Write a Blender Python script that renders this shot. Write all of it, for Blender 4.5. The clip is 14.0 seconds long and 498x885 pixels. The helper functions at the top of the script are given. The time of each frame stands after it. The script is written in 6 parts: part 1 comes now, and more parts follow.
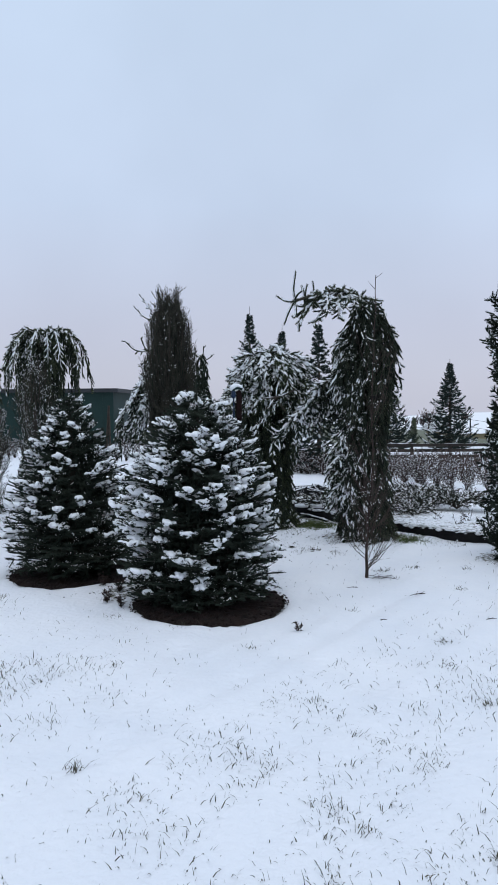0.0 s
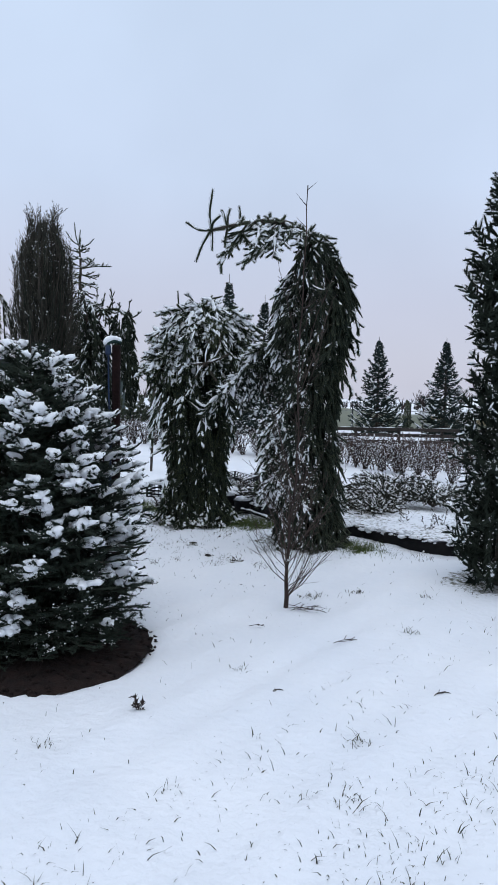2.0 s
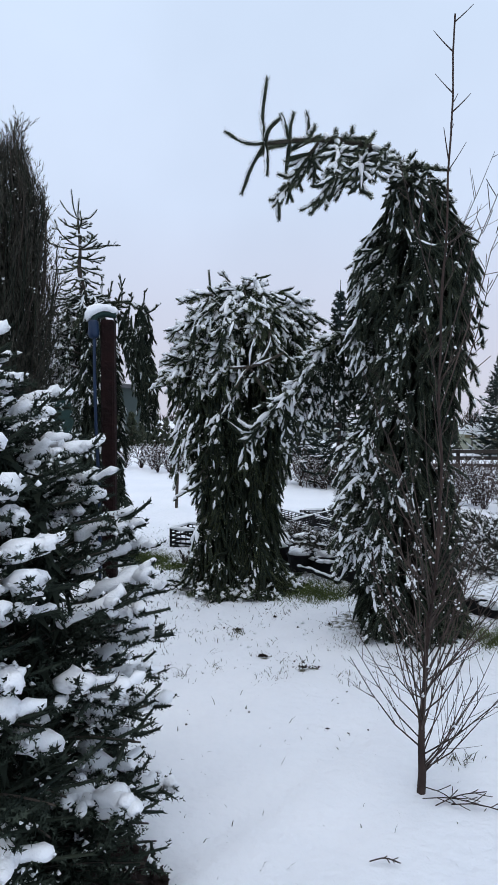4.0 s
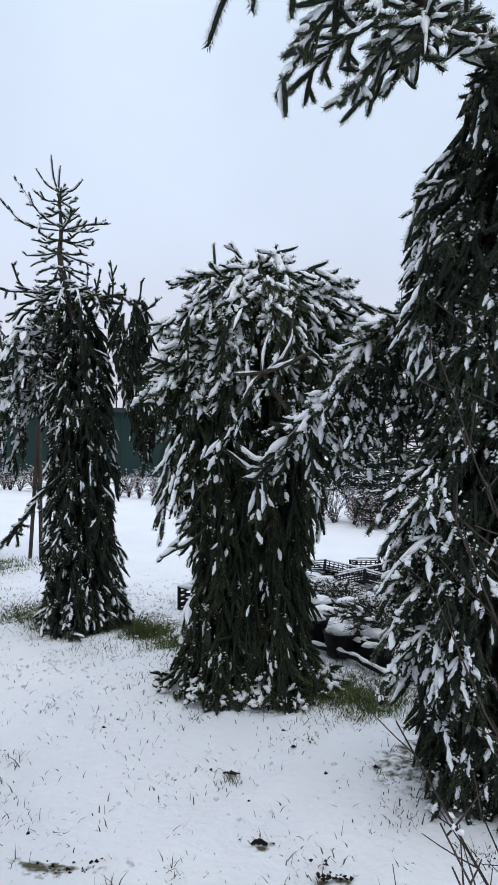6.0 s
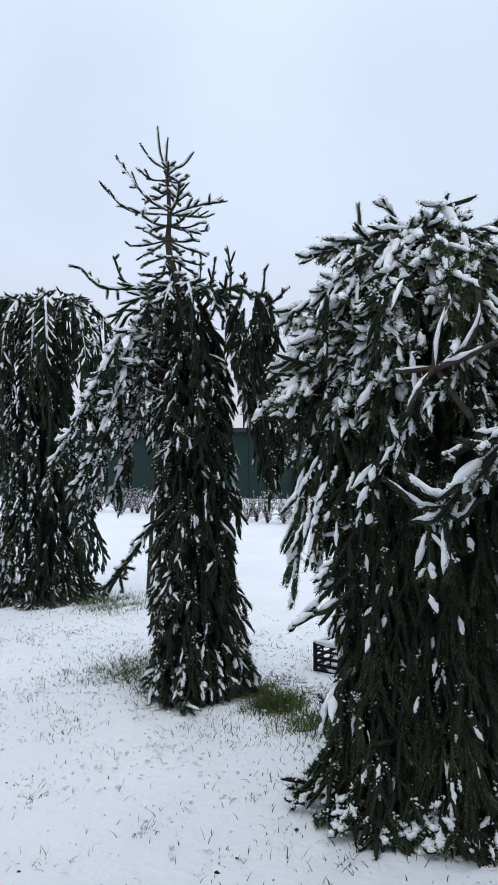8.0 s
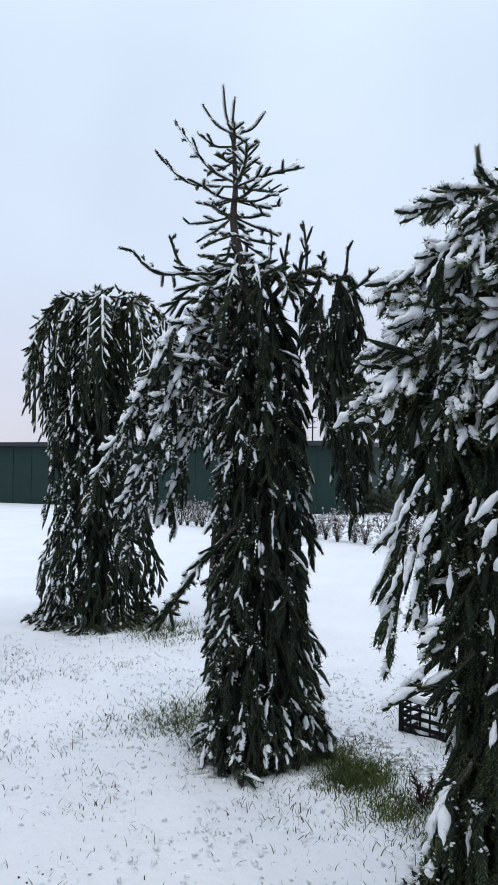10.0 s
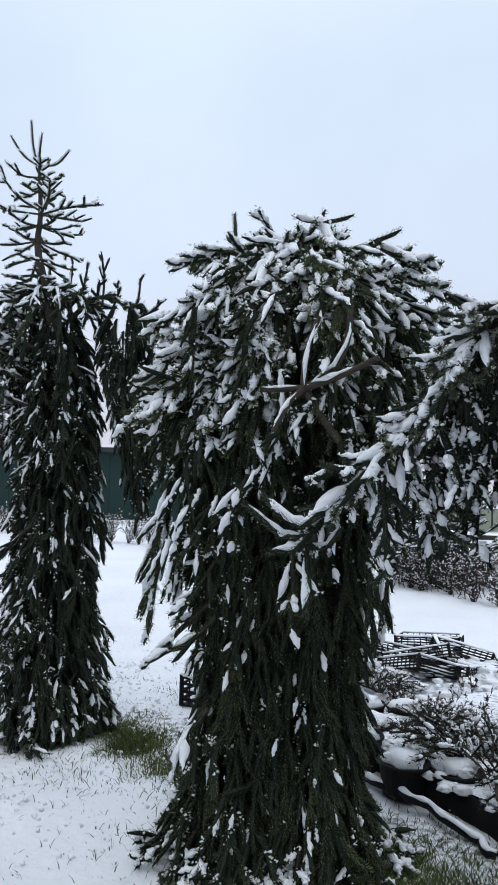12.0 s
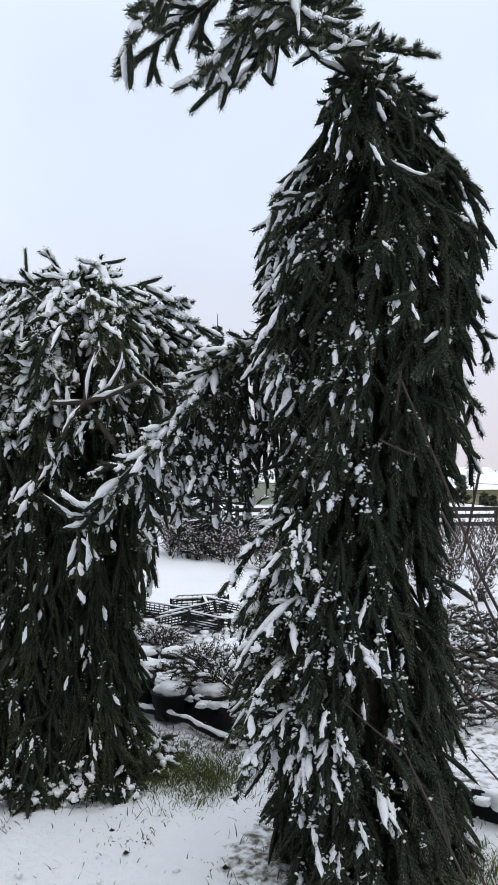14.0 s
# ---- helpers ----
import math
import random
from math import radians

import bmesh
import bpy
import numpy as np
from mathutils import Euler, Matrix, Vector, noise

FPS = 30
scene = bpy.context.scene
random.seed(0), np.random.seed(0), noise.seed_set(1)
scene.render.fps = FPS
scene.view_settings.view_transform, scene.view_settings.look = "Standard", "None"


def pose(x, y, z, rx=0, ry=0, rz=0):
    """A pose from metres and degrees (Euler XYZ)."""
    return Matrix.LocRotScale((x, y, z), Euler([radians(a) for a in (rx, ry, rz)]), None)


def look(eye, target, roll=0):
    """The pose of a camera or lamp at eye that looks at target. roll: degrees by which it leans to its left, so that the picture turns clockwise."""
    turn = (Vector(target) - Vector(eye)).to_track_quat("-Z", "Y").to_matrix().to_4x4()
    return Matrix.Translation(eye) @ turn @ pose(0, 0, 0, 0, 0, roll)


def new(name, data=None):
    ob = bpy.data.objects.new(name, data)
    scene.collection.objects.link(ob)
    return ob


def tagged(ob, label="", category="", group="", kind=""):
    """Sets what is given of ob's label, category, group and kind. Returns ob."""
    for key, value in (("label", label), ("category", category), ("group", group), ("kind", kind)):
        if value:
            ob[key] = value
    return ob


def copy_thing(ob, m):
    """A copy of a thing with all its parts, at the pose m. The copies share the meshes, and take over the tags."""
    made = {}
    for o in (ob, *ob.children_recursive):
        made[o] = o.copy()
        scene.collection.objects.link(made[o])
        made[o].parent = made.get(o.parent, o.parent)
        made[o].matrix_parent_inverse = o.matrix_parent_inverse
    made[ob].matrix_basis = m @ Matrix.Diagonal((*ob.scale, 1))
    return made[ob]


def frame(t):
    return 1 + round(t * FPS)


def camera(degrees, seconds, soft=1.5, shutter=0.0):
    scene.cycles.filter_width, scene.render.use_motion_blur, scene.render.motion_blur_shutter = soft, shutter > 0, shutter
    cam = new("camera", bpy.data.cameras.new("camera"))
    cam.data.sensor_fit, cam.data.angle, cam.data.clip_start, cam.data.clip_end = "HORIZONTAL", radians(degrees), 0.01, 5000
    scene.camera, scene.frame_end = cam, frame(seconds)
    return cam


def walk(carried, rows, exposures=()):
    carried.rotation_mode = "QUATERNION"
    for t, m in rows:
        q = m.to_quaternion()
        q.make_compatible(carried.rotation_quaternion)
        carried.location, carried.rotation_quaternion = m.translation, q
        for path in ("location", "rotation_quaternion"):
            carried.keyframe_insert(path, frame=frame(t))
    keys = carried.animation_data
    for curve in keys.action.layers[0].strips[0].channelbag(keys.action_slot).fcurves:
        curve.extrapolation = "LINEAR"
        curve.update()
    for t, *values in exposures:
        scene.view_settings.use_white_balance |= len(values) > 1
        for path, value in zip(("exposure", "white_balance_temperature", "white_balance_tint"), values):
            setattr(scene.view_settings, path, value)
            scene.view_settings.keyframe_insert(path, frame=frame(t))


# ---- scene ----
cam = camera(38.2, 14.0)
METRES, EYE, TILT, LEAN, TURN = 9.494, 1.74, 0.0, 0.0, 0.0
ROWS = [
    (0.0, 0.0, 0.0, 0.0, -0.02, -3.18, 0.4),
    (0.5, 0.0259, 0.0501, -0.0025, -2.12, -3.12, 0.18),
    (1.0, 0.0606, 0.0945, -0.0047, -1.69, -3.58, -0.34),
    (1.5, 0.0801, 0.1502, -0.0087, -0.52, -4.25, -0.88),
    (2.0, 0.0939, 0.2091, -0.0144, 0.31, -4.71, -1.12),
    (2.5, 0.0893, 0.2697, -0.0181, 0.93, -4.77, -1.0),
    (3.0, 0.0832, 0.3349, -0.0254, 1.34, -4.58, -0.64),
    (3.5, 0.0685, 0.4044, -0.0246, 2.2, -4.22, -0.19),
    (3.7, 0.0611, 0.4242, -0.0235, 2.15, -3.67, -0.1),
    (5.8, 0.0848, 0.6143, -0.0244, 6.78, -1.17, -0.3),
    (6.0, 0.0831, 0.6314, -0.0266, 7.3, -0.76, -0.3),
    (6.5, 0.0748, 0.6694, -0.0274, 8.4, -0.08, -0.15),
    (7.0, 0.0775, 0.7015, -0.0267, 10.46, 0.37, -0.02),
    (7.5, 0.0632, 0.7212, -0.0243, 13.75, 0.66, 0.22),
    (8.0, 0.0537, 0.7419, -0.0253, 17.46, 0.79, 0.44),
    (8.5, 0.0534, 0.7747, -0.0269, 20.84, 0.84, 0.54),
    (9.20, 0.0438, 0.8001, -0.0267, 23.44, 1.20, 0.25),
    (9.75, 0.0319, 0.8110, -0.0253, 23.38, 1.61, -0.24),
    (10.30, 0.0229, 0.8134, -0.0239, 21.61, 2.05, -0.80),
    (11.0, 0.0253, 0.8035, -0.0237, 17.16, 2.51, -1.34),
    (11.5, 0.0451, 0.7871, -0.0257, 13.12, 2.72, -1.44),
    (12.0, 0.0606, 0.7671, -0.0258, 8.84, 2.66, -1.35),
    (12.5, 0.0577, 0.7466, -0.0247, 5.0, 2.48, -1.07),
    (13.0, 0.06, 0.7275, -0.0215, 1.32, 2.2, -0.75),
    (13.5, 0.0709, 0.6992, -0.0195, -2.83, 1.79, -0.44),
    (14.0, 0.0681, 0.6829, -0.0185, -8.06, 1.11, -0.26),
]
EXPOSURES = [(0.0, -0.05, 6500, 10), (3.5, 0.1, 6550, 11), (6.0, 0.2, 6850, 11), (8.5, 0.2, 6820, 10), (11.0, 0.22, 6780, 10), (13.0, 0.26, 6900, 11), (14.0, 0.32, 7200, 12)]
walk(cam, [(t, pose(0, 0, EYE, TILT, LEAN, TURN) @ pose(METRES * x, METRES * y, METRES * z, 90 + pitch, roll, yaw)) for t, x, y, z, yaw, pitch, roll in ROWS], EXPOSURES)

# ---- light ----
world = bpy.data.worlds.new("overcast_sky")
scene.world = world
world.use_nodes = True
wn, wl = world.node_tree.nodes, world.node_tree.links
wn.clear()
w_out, w_bg = wn.new("ShaderNodeOutputWorld"), wn.new("ShaderNodeBackground")
w_sky, w_co = wn.new("ShaderNodeTexSky"), wn.new("ShaderNodeTexCoord")
w_sky.sky_type, w_sky.sun_disc = "NISHITA", False
w_sky.sun_elevation, w_sky.sun_rotation = radians(60), radians(190)
w_cl, w_ramp, w_mix, w_mul = wn.new("ShaderNodeTexNoise"), wn.new("ShaderNodeValToRGB"), wn.new("ShaderNodeMix"), wn.new("ShaderNodeMix")
w_cl.inputs["Scale"].default_value, w_cl.inputs["Detail"].default_value = 2.2, 4.0
for k, (p, c) in enumerate(((0.0, (5.9, 6.1, 7.3)), (0.10, (6.0, 6.4, 7.9)), (0.26, (6.1, 7.2, 9.1)), (0.5, (6.0, 7.3, 9.2)), (1.0, (8.6, 9.8, 11.6)))):
    e = w_ramp.color_ramp.elements[k] if k < 2 else w_ramp.color_ramp.elements.new(p)
    e.position, e.color = p, (*c, 1)
w_sep, w_cr = wn.new("ShaderNodeSeparateXYZ"), wn.new("ShaderNodeMapRange")
w_cr.inputs["From Min"].default_value, w_cr.inputs["From Max"].default_value = 0.3, 0.7
w_cr.inputs["To Min"].default_value, w_cr.inputs["To Max"].default_value = 0.93, 1.07
w_mul.data_type, w_mul.blend_type = "RGBA", "MULTIPLY"
w_mul.inputs[0].default_value = 1.0
w_mix.data_type = "RGBA"
w_mix.inputs[0].default_value = 0.94
wl.new(w_co.outputs["Generated"], w_cl.inputs["Vector"])
wl.new(w_co.outputs["Generated"], w_sep.inputs[0])
wl.new(w_sep.outputs["Z"], w_ramp.inputs["Fac"])
wl.new(w_cl.outputs["Fac"], w_cr.inputs["Value"])
wl.new(w_ramp.outputs["Color"], w_mul.inputs[6])
wl.new(w_cr.outputs[0], w_mul.inputs[7])
wl.new(w_sky.outputs["Color"], w_mix.inputs[6])
wl.new(w_mul.outputs[2], w_mix.inputs[7])
wl.new(w_mix.outputs[2], w_bg.inputs["Color"])
w_bg.inputs["Strength"].default_value = 0.1
wl.new(w_bg.outputs["Background"], w_out.inputs["Surface"])
sun = new("sun", bpy.data.lights.new("sun", "SUN"))
sun.data.energy, sun.data.angle, sun.data.color = 0.55, radians(50), (1.0, 0.96, 0.9)
sun.matrix_world = look((-1, 1, 16), (0, 6, 0))


# ---- materials ----
def mat(name, low, high, rough=0.8, scale=8.0, bump=0.2, fine=60.0, metal=0.0, island=0.0, piece=0.0, spec=0.3):
    """A surface of two colours: broad stains, fine grain and relief."""
    m = bpy.data.materials.new(name)
    m.use_nodes = True
    n, l = m.node_tree.nodes, m.node_tree.links
    b = n["Principled BSDF"]
    b.inputs["Roughness"].default_value, b.inputs["Metallic"].default_value = rough, metal
    b.inputs["Specular IOR Level"].default_value = spec
    co, big, small = n.new("ShaderNodeTexCoord"), n.new("ShaderNodeTexNoise"), n.new("ShaderNodeTexNoise")
    big.inputs["Scale"].default_value, big.inputs["Detail"].default_value = scale, 4
    small.inputs["Scale"].default_value, small.inputs["Detail"].default_value = fine, 3
    l.new(co.outputs["Object"], big.inputs["Vector"])
    l.new(co.outputs["Object"], small.inputs["Vector"])
    add, mix = n.new("ShaderNodeMath"), n.new("ShaderNodeMix")
    add.operation = "MULTIPLY_ADD"
    add.inputs[1].default_value = 0.4
    l.new(small.outputs["Fac"], add.inputs[0])
    sub = n.new("ShaderNodeMath")
    sub.operation = "MULTIPLY_ADD"
    sub.inputs[1].default_value, sub.inputs[2].default_value = 1.6, -0.5
    l.new(big.outputs["Fac"], sub.inputs[0])
    l.new(sub.outputs[0], add.inputs[2])
    last = add.outputs[0]
    for gain, node, out in ((island, "ShaderNodeNewGeometry", "Random Per Island"), (piece, "ShaderNodeObjectInfo", "Random")):
        if gain:
            r, k = n.new(node), n.new("ShaderNodeMath")
            k.operation = "MULTIPLY_ADD"
            k.inputs[1].default_value = gain
            l.new(r.outputs[out], k.inputs[0])
            l.new(last, k.inputs[2])
            k2 = n.new("ShaderNodeMath")
            k2.inputs[1].default_value = -gain / 2
            l.new(k.outputs[0], k2.inputs[0])
            last = k2.outputs[0]
    mix.data_type, mix.clamp_factor = "RGBA", True
    mix.inputs[6].default_value, mix.inputs[7].default_value = (*low, 1), (*high, 1)
    l.new(last, mix.inputs[0])
    l.new(mix.outputs[2], b.inputs["Base Color"])
    if bump:
        bp = n.new("ShaderNodeBump")
        bp.inputs["Strength"].default_value, bp.inputs["Distance"].default_value = bump, 0.01
        l.new(small.outputs["Fac"], bp.inputs["Height"])
        l.new(bp.outputs["Normal"], b.inputs["Normal"])
    return m


M_NEEDLE = mat("spruce_needles", (0.022, 0.035, 0.031), (0.172, 0.188, 0.122), 0.85, 3.4, 0, 40, spec=0.08, island=0.3)
M_NEEDLE_OLIVE = mat("olive_needles", (0.022, 0.036, 0.027), (0.190, 0.212, 0.105), 0.85, 3.4, 0, 40, spec=0.08, island=0.3)
M_NEEDLE_DARK = mat("dark_needles", (0.012, 0.020, 0.016), (0.050, 0.062, 0.046), 0.85, 3, 0, 40, spec=0.08, island=0.4)
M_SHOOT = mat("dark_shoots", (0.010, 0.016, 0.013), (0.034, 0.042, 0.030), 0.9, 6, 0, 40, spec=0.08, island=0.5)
M_NEEDLE_BLUE = mat("blue_green_needles", (0.018, 0.030, 0.030), (0.050, 0.070, 0.066), 0.85, 3, 0, 40, spec=0.08, island=0.7)
M_JUNIPER = mat("juniper_scales", (0.024, 0.026, 0.022), (0.095, 0.090, 0.072), 0.85, 4, 0, 40, spec=0.08, island=0.8)
M_BARK = mat("grey_brown_bark", (0.022, 0.018, 0.015), (0.085, 0.068, 0.055), 0.9, 9, 0.8, 70)
M_TWIG = mat("bare_twig", (0.012, 0.008, 0.007), (0.062, 0.040, 0.033), 0.85, 9, 0, 60, island=0.5)
M_SAPLING = mat("young_bark", (0.020, 0.015, 0.013), (0.095, 0.068, 0.057), 0.8, 9, 0, 60, island=0.6)
M_SNOW = mat("lying_snow", (0.84, 0.87, 0.90), (0.92, 0.93, 0.95), 0.75, 14, 0.5, 160)
M_SOIL = mat("dark_mulch", (0.004, 0.003, 0.0028), (0.024, 0.012, 0.009), 0.95, 14, 1.0, 90)
M_GRASS = mat("withered_grass", (0.022, 0.024, 0.016), (0.10, 0.09, 0.055), 0.8, 5, 0, 60, island=0.8)
M_GRASS_GREEN = mat("wet_green_grass", (0.036, 0.056, 0.014), (0.11, 0.14, 0.035), 0.7, 5, 0, 60, island=0.8)
M_LEAF = mat("russet_leaves", (0.030, 0.020, 0.018), (0.11, 0.078, 0.066), 0.8, 5, 0, 60, island=0.9)
M_RUST = mat("rusty_post_paint", (0.005, 0.0035, 0.0035), (0.020, 0.008, 0.0075), 0.8, 14, 0.9, 60, spec=0.1)
M_BLUE = mat("blue_plastic", (0.004, 0.013, 0.036), (0.008, 0.026, 0.066), 0.45, 10, 0.1, 90)
M_BLACK = mat("black_plastic", (0.005, 0.005, 0.0055), (0.013, 0.013, 0.0135), 0.65, 12, 0.2, 80, spec=0.12)
M_GREEN_WALL = mat("dark_green_sheet_metal", (0.007, 0.024, 0.021), (0.011, 0.034, 0.030), 0.75, 1.5, 0.1, 30)
M_DARK = mat("dark_roof_trim", (0.015, 0.017, 0.020), (0.035, 0.037, 0.042), 0.6, 3, 0.1, 40)
M_PLANK = mat("weathered_planks", (0.020, 0.017, 0.015), (0.06, 0.05, 0.042), 0.9, 5, 0.5, 60, piece=0.5)
M_WALL = mat("cream_render", (0.42, 0.36, 0.24), (0.55, 0.48, 0.34), 0.9, 2, 0.2, 40)


# ---- mesh tools ----
rng = np.random.default_rng(7)


def unit(v):
    return v / np.maximum(np.linalg.norm(v, axis=-1, keepdims=True), 1e-9)


def frames(P):
    """Tangent, side and upper side along each of many paths P (n, s, 3)."""
    T = unit(np.gradient(P, axis=1))
    m = np.abs(T[:, :, 2]).mean(axis=1)
    ref = np.where((m < 0.93)[:, None], np.array([[0, 0, 1.0]]), np.array([[0.6, 0.8, 0]]))[:, None, :]
    A = unit(np.cross(T, np.broadcast_to(ref, T.shape)))
    return T, A, np.cross(A, T)


def along(P, u):
    n, s = P.shape[:2]
    f = np.clip(u, 0, 1) * (s - 1)
    i = np.minimum(f.astype(int), s - 2)
    w = (f - i)[..., None]
    r = np.arange(n)[:, None]
    return P[r, i] * (1 - w) + P[r, i + 1] * w


def bend(points, s=8):
    """One smooth path through a few points, as (1, s, 3)."""
    p = np.array(points, float)
    k = len(p)
    t = np.linspace(0, k - 1, s)
    i = np.clip(t.astype(int), 0, k - 2)
    w = (t - i)[:, None]
    e = np.vstack([2 * p[0] - p[1], p, 2 * p[-1] - p[-2]])
    a, b, c, d = e[i], e[i + 1], e[i + 2], e[i + 3]
    q = 0.5 * (2 * b + (c - a) * w + (2 * a - 5 * b + 4 * c - d) * w ** 2 + (3 * b - a - 3 * c + d) * w ** 3)
    return q[None]


class Soup:
    """Triangles that are gathered and made into one mesh."""

    def __init__(self):
        self.v, self.f, self.n = [], [], 0
        self.core = None

    def add(self, v, f):
        self.v.append(v.reshape(-1, 3))
        self.f.append(f.reshape(-1, 3) + self.n)
        self.n += self.v[-1].shape[0]

    def tubes(self, P, R, k=5, flat=1.0, uneven=0.0):
        n, s = P.shape[:2]
        if n == 0:
            return
        T, A, B = frames(P)
        a = np.arange(k) * 2 * np.pi / k
        R = np.broadcast_to(R, (n, s))[:, :, None, None]
        if uneven:
            R = R * (1 + uneven * np.clip(rng.normal(0, 1, (n, s, k, 1)), -1.8, 1.8))
        V = P[:, :, None] + R * (np.cos(a)[None, None, :, None] * A[:, :, None] + flat * np.sin(a)[None, None, :, None] * B[:, :, None])
        i, j = np.meshgrid(np.arange(s - 1), np.arange(k), indexing="ij")
        q = np.stack([i * k + j, i * k + (j + 1) % k, (i + 1) * k + (j + 1) % k, (i + 1) * k + j], -1).reshape(-1, 4)
        tri = np.concatenate([q[:, [0, 1, 2]], q[:, [0, 2, 3]]])
        self.add(V, (np.arange(n) * s * k)[:, None, None] + tri[None])

    def needles(self, P, count, length, width=0.0022, lean=50, core=0.0):
        n = P.shape[0]
        if n == 0 or count < 1:
            return
        u = (np.arange(count) + rng.random((n, count))) / count
        T, A, B = frames(P)
        p, t, a, b = along(P, u), unit(along(T, u)), unit(along(A, u)), unit(along(B, u))
        phi = np.arange(count) * 2.4 + rng.random((n, 1)) * 6.3
        phi = (phi + rng.normal(0, 0.3, (n, count)))[..., None]
        g = radians(lean) + rng.normal(0, 0.15, (n, count, 1))
        rad = np.cos(phi) * a + np.sin(phi) * b
        d = np.cos(g) * t + np.sin(g) * rad
        p = p + rad * core
        w = unit(np.cross(d, t + 0.3 * rad)) * width / 2
        L = length * (0.75 + 0.5 * rng.random((n, count, 1)))
        V = np.stack([p - w, p + w, p + d * L], 2)
        self.add(V, np.arange(n * count * 3))

    def lumps(self, p, r, flat=0.6):
        """Small uneven rounded lumps."""
        n = len(p)
        if n == 0:
            return
        a = np.arange(6) * np.pi / 3
        ring = lambda rr, z, sh: np.stack([rr * np.cos(a + sh), rr * np.sin(a + sh), 0 * a + z], -1)
        o = np.concatenate([[[0, 0, 1.0]], ring(0.72, 0.72, 0), ring(1.0, 0.0, 0.5), ring(0.7, -0.7, 0), [[0, 0, -1.0]]])
        f = []
        for k in range(6):
            b = (k + 1) % 6
            f.append((0, 1 + k, 1 + b))
            for u in (1, 7):
                f += [(u + k, u + 6 + k, u + 6 + b), (u + k, u + 6 + b, u + b)]
            f.append((19, 13 + b, 13 + k))
        sc = np.broadcast_to(np.asarray(r, float).reshape(-1, 1, 1), (n, 1, 1)) * (0.8 + 0.4 * rng.random((n, 20, 1)))
        V = p[:, None] + o[None] * sc * np.array([1, 1, flat])
        self.add(V, (np.arange(n) * 20)[:, None, None] + np.array(f)[None])

    def grains(self, p, r):
        """Tiny clots of snow."""
        n = len(p)
        if n == 0:
            return
        o = np.array([(1, 0, 0), (0, 1, 0), (-1, 0, 0), (0, -1, 0), (0, 0, 0.8), (0, 0, -0.6)], float)
        f = np.array([(0, 1, 4), (1, 2, 4), (2, 3, 4), (3, 0, 4), (1, 0, 5), (2, 1, 5), (3, 2, 5), (0, 3, 5)])
        V = p[:, None] + o[None] * np.asarray(r).reshape(-1, 1, 1) * (0.6 + 0.8 * rng.random((n, 6, 1))) + rng.normal(0, 0.002, (n, 6, 3))
        self.add(V, (np.arange(n) * 6)[:, None, None] + f[None])

    def mesh(self, name, material):
        me = bpy.data.meshes.new(name)
        v = np.concatenate(self.v).astype(np.float32)
        f = np.concatenate(self.f).astype(np.int32)
        me.vertices.add(len(v))
        me.vertices.foreach_set("co", v.ravel())
        me.loops.add(f.size)
        me.loops.foreach_set("vertex_index", f.ravel())
        me.polygons.add(len(f))
        me.polygons.foreach_set("loop_start", np.arange(len(f), dtype=np.int32) * 3)
        me.polygons.foreach_set("use_smooth", np.ones(len(f), dtype=bool))
        me.update(calc_edges=True)
        me.materials.append(material)
        return me

    def part(self, name, material, parent=None, label=""):
        ob = new(name, self.mesh(name, material))
        ob.parent = parent
        return tagged(ob, label)


def part(name, bm, material, parent=None, label="", smooth=False):
    me = bpy.data.meshes.new(name)
    bm.to_mesh(me)
    bm.free()
    for p in me.polygons:
        p.use_smooth = smooth
    me.materials.append(material)
    ob = new(name, me)
    ob.parent = parent
    return tagged(ob, label)


def box(x0, x1, y0, y1, z0, z1, bevel=0.004, bm=None):
    bm = bm or bmesh.new()
    got = bmesh.ops.create_cube(bm, size=1, matrix=Matrix.Translation(((x0 + x1) / 2, (y0 + y1) / 2, (z0 + z1) / 2)) @ Matrix.Diagonal((x1 - x0, y1 - y0, z1 - z0, 1)))
    if bevel:
        edges = {e for v in got["verts"] for e in v.link_edges}
        bmesh.ops.bevel(bm, geom=list(edges), offset=bevel, segments=1, affect="EDGES")
    return bm


def thing(name, x, y, z=0.0, turn=0.0, label="", category="", group="", kind=""):
    ob = new(name)
    ob.empty_display_size = 0.1
    ob.matrix_basis = pose(x, y, z, 0, 0, turn)
    return tagged(ob, label, category, group, kind)


# ---- conifer tools: all places are relative to the tree's foot ----
DOWN = np.array([0, 0, -1.0])


